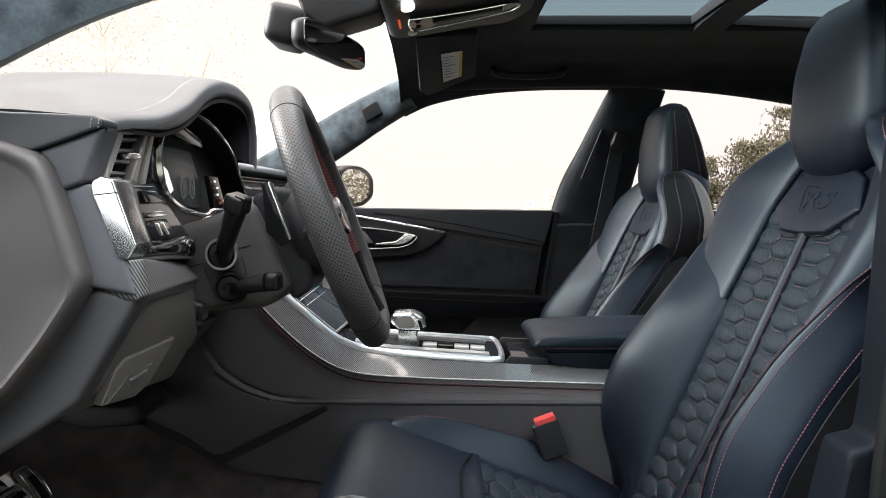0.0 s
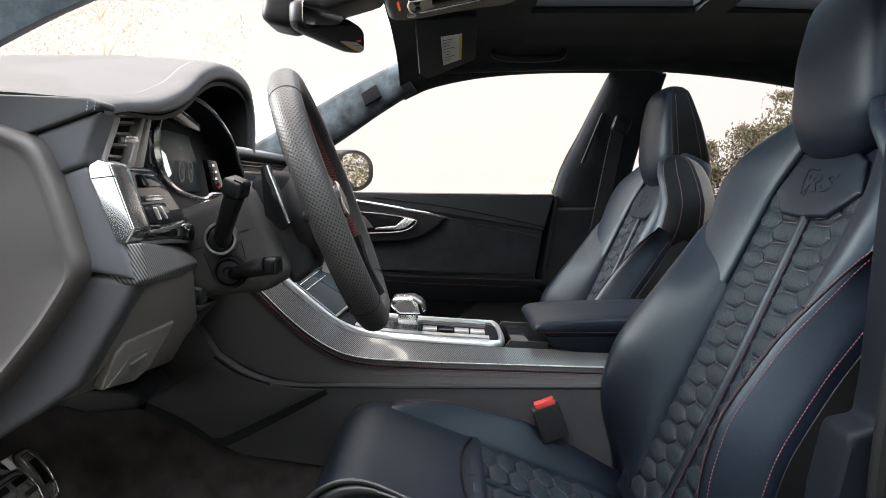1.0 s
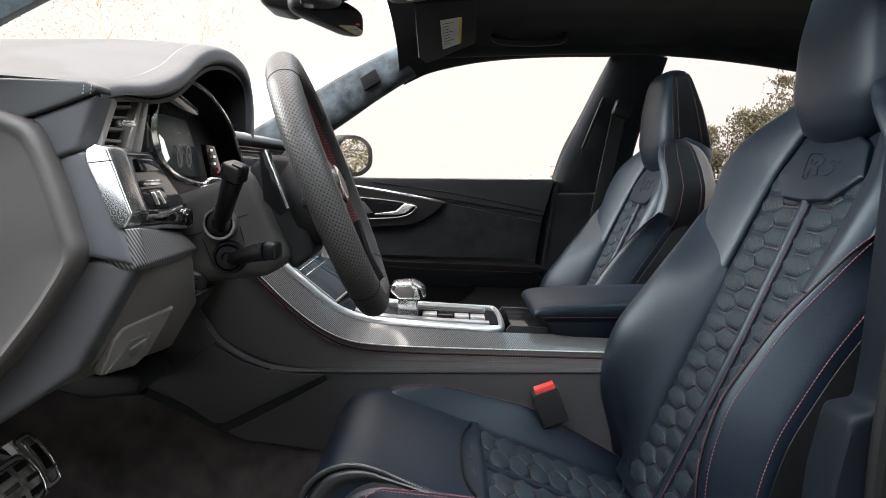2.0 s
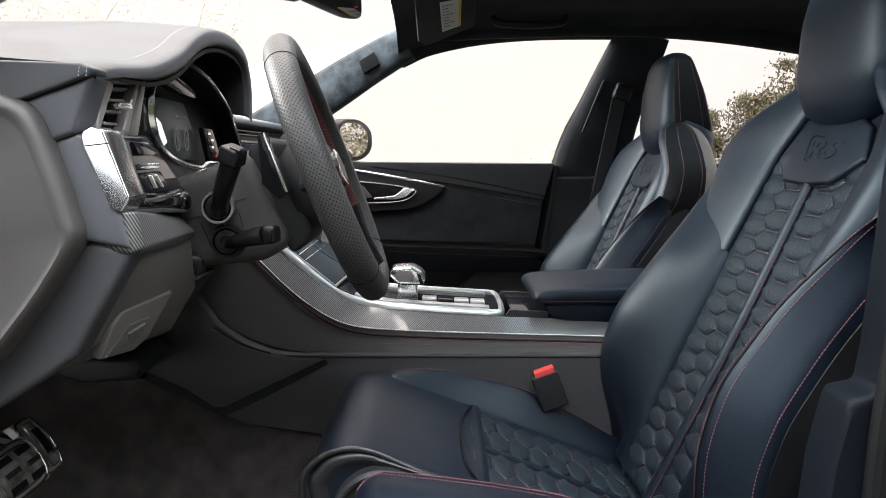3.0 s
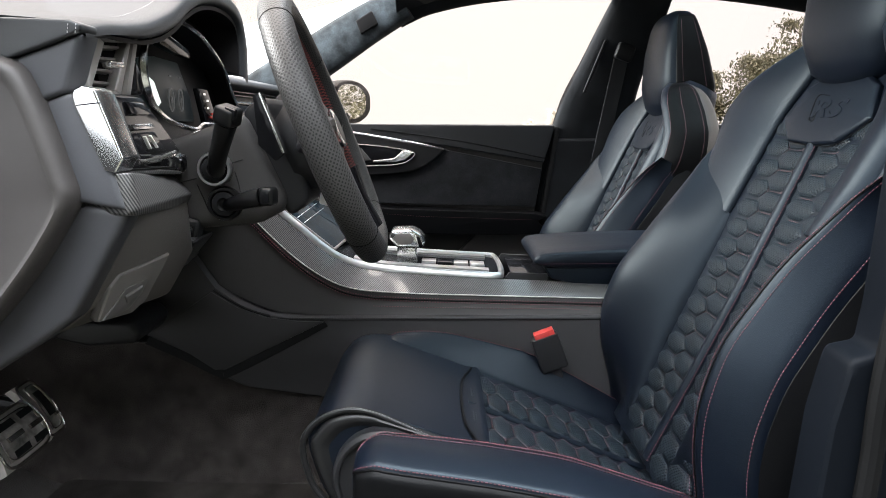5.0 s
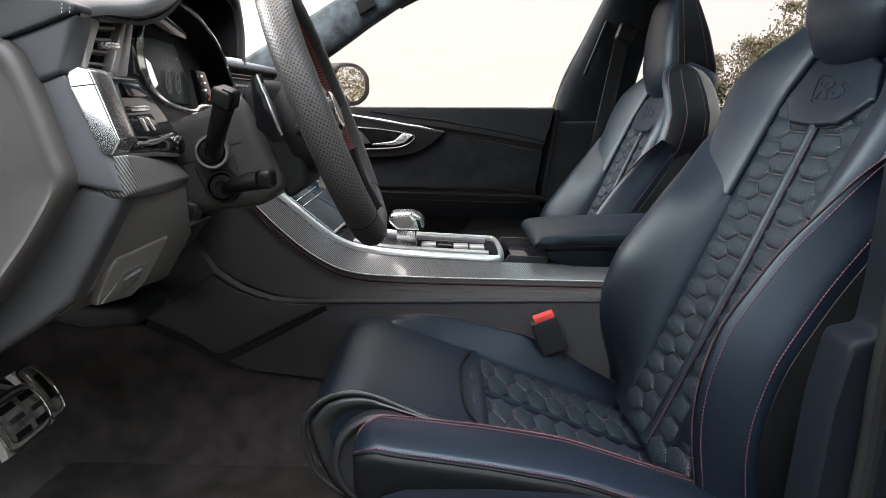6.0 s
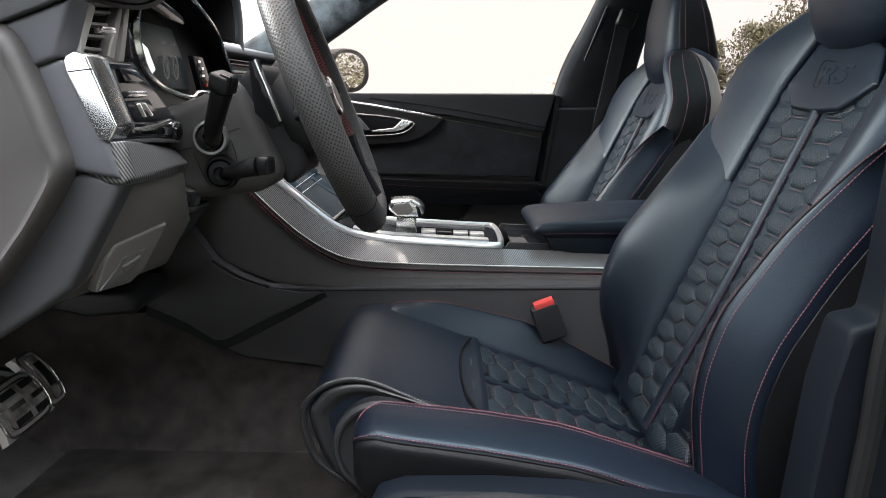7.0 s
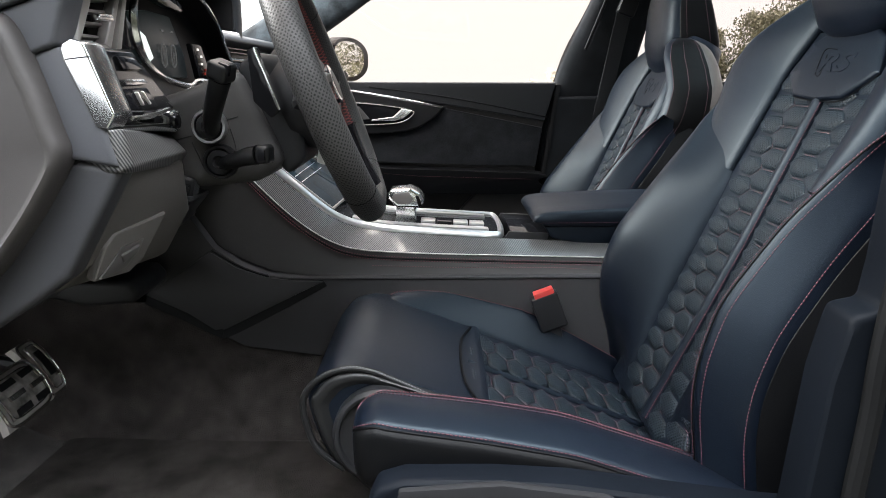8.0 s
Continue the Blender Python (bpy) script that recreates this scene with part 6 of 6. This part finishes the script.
part("recess_edge", ribbon([(-0.25, 0.687, 1.021), (-0.16, 0.687, 1.012), (-0.082, 0.687, 0.997), (-0.085, 0.687, 0.980), (-0.115, 0.687, 0.965), (-0.17, 0.687, 0.960), (-0.225, 0.687, 0.961), (-0.245, 0.687, 0.98)], (0, -0.97, 0.22), 0.004, 0.002, 60), CHROME, door, "chrome outline")
part("door_handle", plate([(-0.195, 0.680, 0.974), (-0.135, 0.680, 0.980), (-0.110, 0.680, 1.002), (-0.078, 0.680, 0.997), (-0.105, 0.680, 0.974), (-0.130, 0.680, 0.968), (-0.195, 0.680, 0.968)], (0, 0.008, 0), 0.003, 3), CHROME, door, "chrome door handle")
part("lock_switch", slab([(-0.245, 1.0), (-0.228, 1.01), (-0.20, 0.975), (-0.235, 0.972)], 0.684, 0.69, 0.002), GREY_PLASTIC, door, "lock switch")
armd = part("door_armrest", slab(rounded([(-0.22, 0.862), (-0.18, 0.845), (-0.10, 0.838), (0.268, 0.822), (0.272, 0.80), (0.262, 0.765), (-0.10, 0.770), (-0.24, 0.79)], 40), 0.655, 0.726, 0.012, 3), LEATHER_SIDE, door, "black leather door armrest")
part("stitching", stitches([(-0.16, 0.653, 0.826), (-0.06, 0.652, 0.818), (0.10, 0.652, 0.812), (0.255, 0.652, 0.806)]), THREAD, armd, "red contrast stitching")
part("lower_trim", slab([(0.10, 0.765), (0.26, 0.768), (0.258, 0.60), (-0.05, 0.60)], 0.700, 0.727, 0.008, 3), GREY_PLASTIC, door, "grey lower trim")
part("edge_seal", bar((0.330, 0.735, 1.064), (0.262, 0.735, 0.60), 0.05, 0.014, 0.004, (1, 0, -0.15)), RUBBER, door, "black rubber seal")
rear_door = thing("rear_door", (0.9, 0.74, 0.45), "closed rear door of black trim behind the seat", "car door")
part("panel", slab([(0.57, 1.068), (1.44, 1.068), (1.44, 0.46), (0.57, 0.46)], 0.72, 0.80, 0.008), DASH_PLASTIC, rear_door)

# pillar trim and belt beside the passenger
structure("trim_pillar_lower", slab([(0.318, 1.030), (0.50, 1.030), (0.48, 0.50), (0.285, 0.50), (0.290, 0.78), (0.305, 0.93)], 0.712, 0.740, 0.010, 4), DARK_TRIM, "dark grey lower pillar trim")
belt = thing("seat_belt", (0.46, 0.70, 0.60), "black seat belt hanging from the pillar", "seat belt")
part("webbing", bar((0.490, 0.655, 1.250), (0.415, 0.690, 0.82), 0.040, 0.002, 0.0005, (0.1, -1, 0)), material("belt_webbing", (0.022, 0.023, 0.025), 0.8, grain=0.5, grain_size=1200), belt, "woven webbing")
part("anchor", box((0.497, 0.650, 1.262), (0.05, 0.025, 0.045), 0.010, (0, 20, 0), segments=3), PLASTIC, belt, "upper anchor")
part("guide", bar((0.398, 0.69, 1.157), (0.448, 0.66, 1.296), 0.008, 0.012, 0.003, (0, -1, 0)), PLASTIC, belt, "sliding guide")

# ---- driver's middle pillar ----
bp = [(0.315, 0.62), (0.333, 0.828), (0.342, 0.872), (0.346, 0.888), (0.371, 0.893), (0.376, 0.93), (0.388, 1.13), (0.400, 1.24), (0.43, 1.34), (0.47, 1.42), (0.60, 1.42), (0.58, 1.0), (0.58, 0.47), (0.33, 0.47)]
structure("pillar_4", slab(bp, -0.765, -0.715, 0.008, 3), PILLAR_SHADED, "grey pillar trim beside the driver's seat, shade put into its colour")
# seal darkened the same way, its shade put into the colour
structure("trim_pillar_edge", tube([(0.352, -0.772, 0.60), (0.3607, -0.772, 0.732), (0.3656, -0.772, 0.80), (0.3686, -0.772, 0.876), (0.385, -0.772, 1.05), (0.405, -0.77, 1.25)], 0.009, 10, 36), material("seal_rubber_shaded", (0.0045, 0.0045, 0.0047), 0.6, spec=0.06), "grey-brown rubber door seal on the pillar, painted near-black for shade")

# ---- overhead ----
ohc = thing("overhead_console", (0.0, 0.0, 1.42), "black overhead console with reading lamps", "overhead console")
oc = [(-0.112, 1.480), (-0.111, 1.445), (-0.098, 1.428), (-0.05, 1.430), (0.06, 1.449), (0.14, 1.462), (0.17, 1.50), (-0.06, 1.51)]
part("body", slab(rounded([(x, z + 0.004) for x, z in oc], 40), -0.16, 0.12, 0.012, 3, rounded(oc, 40), 50), PLASTIC, ohc, "black moulded body")


def on_ohc(x, y, h=0.0):
    return Vector((x, y, 1.4365 + 0.17 * x - h))


LAMP = glow("reading_lamp", (1.0, 0.93, 0.85), 8.0)


def disc(x, y, rx, ry, depth):
    return loft([[on_ohc(x + rx * k * math.cos(a), y + ry * k * math.sin(a), h) for a in np.linspace(0, 2 * math.pi, 24, endpoint=False)] for k, h in ((1.0, -0.004), (1.0, depth * 0.6), (0.7, depth))])


part("lamp", disc(-0.060, -0.115, 0.011, 0.020, 0.003), LAMP, ohc, "lit reading lamp")
part("lamp", disc(-0.060, 0.072, 0.009, 0.010, 0.003), SILVER, ohc, "small lamp")
ring = [(-0.060, -0.045), (0.0, -0.037), (0.06, -0.033), (0.12, -0.036), (0.141, -0.018), (0.125, 0.018), (0.06, 0.034), (0.0, 0.043), (-0.052, 0.046), (-0.062, 0.0), (-0.060, -0.045)]
part("switch_panel", loft([[on_ohc(x, y, h) for x, y in ring[:-1]] for h in (-0.004, 0.002)]), GLOSS, ohc, "gloss black switch panel")
part("switch_frame", tube([on_ohc(x, y, 0.003) for x, y in ring], 0.0024, 8, 70), CHROME, ohc, "chrome switch frame")
part("switch", plate([on_ohc(-0.02, -0.012, 0.007), on_ohc(0.11, -0.024, 0.006), on_ohc(0.11, 0.0, 0.006), on_ohc(-0.01, 0.016, 0.008)], (0, 0, 0.006), 0.002), PLASTIC, ohc, "black sunroof switch")
for y in (-0.022, 0.022):
    part("switch", disc(-0.046, y, 0.006, 0.010, 0.005), PLASTIC, ohc, "small round push switch")
part("call_key", plate([on_ohc(-0.082, -0.045, 0.003), on_ohc(-0.078, -0.045, 0.003), on_ohc(-0.078, 0.010, 0.003), on_ohc(-0.082, 0.010, 0.003)], (0, 0, 0.004), 0.0008), glow("dim_red", (0.8, 0.1, 0.03), 0.25), ohc, "small red marking")
visor = thing("sun_visor", (0.02, 0.34, 1.39), "folded black sun visor with a paper label", "sun visor")
V = [Vector((-0.060, 0.20, 1.455)), Vector((0.075, 0.22, 1.468)), Vector((0.082, 0.46, 1.418)), Vector((-0.040, 0.52, 1.378)), Vector((-0.060, 0.48, 1.385))]
part("panel", plate([p + Vector((0, 0, -0.01)) for p in V], (0, 0.004, 0.016), 0.006, 3), HEADLINER, visor, "black visor panel")


def on_visor(u, v, h=0.0):
    return V[0].lerp(V[1], u).lerp(V[3].lerp(V[2], u), v) + Vector((0, -0.3, -1)).normalized() * (0.0145 + h)


part("label", plate([on_visor(0.38, 0.28), on_visor(0.75, 0.28), on_visor(0.72, 0.82), on_visor(0.36, 0.82)], (0, 0, 0.0012), 0.0003), PAPER, visor, "white paper label")
part("label_edge", plate([on_visor(0.70, 0.29, 0.001), on_visor(0.75, 0.29, 0.001), on_visor(0.72, 0.81, 0.001), on_visor(0.675, 0.81, 0.001)], (0, 0, 0.0008), 0.0002), AMBER, visor, "amber strip")
for k in range(8):
    w = 0.34 + 0.055 * k
    part("print_bar", bar(on_visor(0.41, w, 0.001), on_visor(0.52 if k % 3 else 0.60, w, 0.001), 0.0035, 0.0006, 0.0001), INK, visor, "unreadable print")
handle = thing("grab_handle", (0.22, 0.50, 1.42), "black folded grab handle over the door", "grab handle")
part("grip", tube([(0.13, 0.520, 1.440), (0.145, 0.512, 1.424), (0.22, 0.508, 1.418), (0.30, 0.512, 1.424), (0.315, 0.520, 1.442)], [0.008, 0.009, 0.010, 0.009, 0.008], 10, 30), PLASTIC, handle)

mirror = thing("rear_view_mirror", (-0.20, 0.0, 1.36), "black frameless rear-view mirror on the windscreen", "mirror")
M0, M1 = Vector((-0.243, -0.135, 0)), Vector((-0.166, 0.128, 0))
AX = (M1 - M0).normalized()
NO = Vector((AX.y, -AX.x, 0))
mc = (M0 + M1) / 2 + Vector((0, 0, 1.386))


def mirror_ring(k, h, d):
    return [mc + AX * (0.136 * k * math.copysign(abs(math.cos(a)) ** 0.4, math.cos(a))) + Vector((0, 0, 0.028 * h * math.copysign(abs(math.sin(a)) ** 0.45, math.sin(a)))) + NO * d for a in np.linspace(0, 2 * math.pi, 40, endpoint=False)]


part("shell", loft([mirror_ring(0.985, 0.975, 0.007), mirror_ring(1.0, 1.0, 0.003), mirror_ring(1.0, 1.0, -0.006), mirror_ring(0.95, 0.95, -0.018), mirror_ring(0.78, 0.75, -0.030), mirror_ring(0.45, 0.4, -0.036)]), PLASTIC, mirror, "black rounded shell", smooth=60)
part("glass", loft([mirror_ring(0.975, 0.955, 0.006), mirror_ring(0.975, 0.955, 0.0085)]), MIRROR, mirror, "mirror glass")
part("lamp", box(mc + AX * 0.105 + NO * 0.011 + Vector((0, 0, -0.004)), (0.003, 0.003, 0.003), 0.0005), WARN, mirror, "tiny red lamp")
part("sensor_pod", box((-0.279, -0.045, 1.408), (0.064, 0.11, 0.070), 0.022, (0, 12, 0), segments=4), PLASTIC, mirror, "black rounded sensor cover ahead of the mirror", smooth=60)
part("mount", slab([(-0.265, 1.47), (-0.25, 1.425), (-0.22, 1.405), (-0.115, 1.435), (-0.10, 1.475), (-0.12, 1.49)], -0.055, 0.055, 0.012, 3), PLASTIC, mirror, "black sensor cover")

# ---- door mirror outside ----
dm = thing("door_mirror", (-0.27, 0.93, 1.08), "black door mirror outside the window", "door mirror")


DM_AX = Vector((math.sin(radians(24)), math.cos(radians(24)), 0))
DM_NO = Vector((DM_AX.y, -DM_AX.x, 0))


def dm_ring(k, d):
    return [Vector((-0.278, 0.935, 1.142)) + DM_AX * (0.105 * k * math.copysign(abs(math.cos(a)) ** 0.6, math.cos(a))) + Vector((0, 0, 0.066 * k * (1 - 0.32 * max(0.0, math.cos(a))) * math.copysign(abs(math.sin(a)) ** 0.6, math.sin(a)))) + DM_NO * d for a in np.linspace(0, 2 * math.pi, 40, endpoint=False)]


part("shell", loft([dm_ring(0.95, 0.006), dm_ring(1.0, 0.0), dm_ring(1.0, -0.03), dm_ring(0.85, -0.09), dm_ring(0.5, -0.13)]), PLASTIC, dm, "black mirror shell", smooth=60)
part("glass", loft([[p - DM_AX * 0.016 for p in dm_ring(0.80, h)] for h in (0.004, 0.0085)]), MIRROR, dm, "mirror glass")
part("foot", tube([(-0.31, 0.90, 1.09), (-0.32, 0.84, 1.07), (-0.33, 0.79, 1.06)], [0.03, 0.028, 0.03], 10, 12), GLOSS, dm)


# ---- trees in the distance ----
BARK = material("bark", (0.10, 0.08, 0.06), 0.9, grain=0.5, grain_size=60, bump=0.6)
LEAF_GREEN = material("autumn_leaves", (0.120, 0.115, 0.070), 0.8, vary=0.5, vary_size=1.2)
# near-white leaves: overexposure against the bright sky is painted into this colour
LEAF_WASHED = material("washed_out_yellow_leaves", (0.97, 0.90, 0.77), 0.8, vary=0.25, vary_size=3.0)
LEAF_WASHED.node_tree.nodes["Principled BSDF"].inputs["Transmission Weight"].default_value = 0.0


def tree(base, height, spread, leaves, leaf, mat, bark, seed, label, low=0.25, thin=1.0):
    rnd = random.Random(seed)
    th = thing("tree", base, label, "tree", "trees outside")
    b = Vector(base)
    bm = tube([b, b + Vector((0.1, 0.05, height * 0.5)), b + Vector((0.0, 0.1, height * 0.95))], [height * 0.018 * thin, height * 0.012 * thin, height * 0.003 * thin], 8, 10)
    tips = []
    for i in range(26):
        w = rnd.uniform(low, 0.95)
        s = b + Vector((0, 0, height * w))
        a = rnd.uniform(0, 2 * math.pi)
        ln = spread * (1.1 - 0.75 * w) * rnd.uniform(0.6, 1.1)
        e = s + Vector((math.cos(a) * ln, math.sin(a) * ln, ln * rnd.uniform(0.2, 0.7)))
        bm = tube([s, s.lerp(e, 0.5) + Vector((0, 0, ln * 0.08)), e], [height * 0.006 * thin, height * 0.004 * thin, height * 0.001 * thin], 5, 6, bm=bm)
        tips += [(s.lerp(e, rnd.uniform(0.3, 1.05)), ln * 0.28) for _ in range(5)]
    part("trunk", bm, bark, th)
    lv = bmesh.new()
    for i in range(leaves):
        c, r = rnd.choice(tips)
        c = c + Vector((rnd.gauss(0, 1), rnd.gauss(0, 1), rnd.gauss(0, 0.8))) * r
        q = Euler((rnd.uniform(0, 6.3), rnd.uniform(0, 6.3), rnd.uniform(0, 6.3))).to_matrix()
        k = leaf * rnd.uniform(0.6, 1.3)
        lv.faces.new([lv.verts.new(c + q @ Vector(p) * k) for p in ((-1, 0, 0), (0, -0.55, 0.1), (1, 0, 0), (0, 0.55, 0.1))])
    tagged(part("crown", lv, mat, th), kind="stuff")
    return th


for i, (x, y, h, sp) in enumerate(((16.6, 37, 4.6, 1.9), (19.2, 38, 6.7, 2.3), (21.6, 38, 8.2, 2.7), (14.3, 38, 3.9, 1.7), (24.5, 40, 8.2, 2.7), (24.0, 16.0, 7.0, 2.6), (27.0, 21.0, 8.0, 2.8), (20.0, 12.5, 6.0, 2.4))):
    tree((x, y, -0.55), h, sp, 5600, 0.085, LEAF_GREEN, BARK, 10 + i, "dark green and brown autumn tree in the distance", 0.1)
# bark painted near white too, as if blown out by the sky
washed_out_bark = material("washed_out_bark", (0.88, 0.82, 0.73), 0.9)
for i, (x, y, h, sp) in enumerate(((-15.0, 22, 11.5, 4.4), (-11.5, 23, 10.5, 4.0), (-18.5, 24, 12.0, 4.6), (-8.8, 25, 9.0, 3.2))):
    tree((x, y, -0.3), h, sp, 9500 if i < 3 else 3000, 0.04, LEAF_WASHED, washed_out_bark, 40 + i, "thin birch with small yellow leaves, overexposure painted into its colours", 0.3, 0.4)
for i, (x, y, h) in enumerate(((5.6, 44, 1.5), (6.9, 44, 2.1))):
    tree((x, y, -0.55), h, 0.7, 500, 0.07, LEAF_WASHED, material("shrub_bark", (0.35, 0.28, 0.2), 0.9), 60 + i, "low shrub in the distance, overexposure painted into its leaves", 0.2)
# unseen trees added behind the car to block low sky light: two, planted repeatedly
BLOCKER_LEAF = material("blocker_tree_leaves", (0.050, 0.052, 0.030), 0.8, vary=0.5, vary_size=1.2)
rnd = random.Random(5)
wood = [tree((0, -8, -0.1), 7.4, 3.4, 5200, 0.20, BLOCKER_LEAF, BARK, 80, "unseen dark leafy tree added behind the car to block light", 0.06),
        tree((0, -10.5, -0.1), 8.6, 3.6, 5200, 0.20, BLOCKER_LEAF, BARK, 81, "unseen tall dark tree added behind the car to block light", 0.06)]
for o in wood:
    o["group"] = "wood behind the car"
wood[0].location.x, wood[1].location.x = 1.6, 2.8
for k in range(1, 9):
    for o, y in zip(wood, (-8.0, -10.5)):
        copy_thing(o, pose(o.location.x + 2.3 * k, y + rnd.uniform(-0.8, 0.8), -0.1, 0, 0, rnd.uniform(0, 360)))
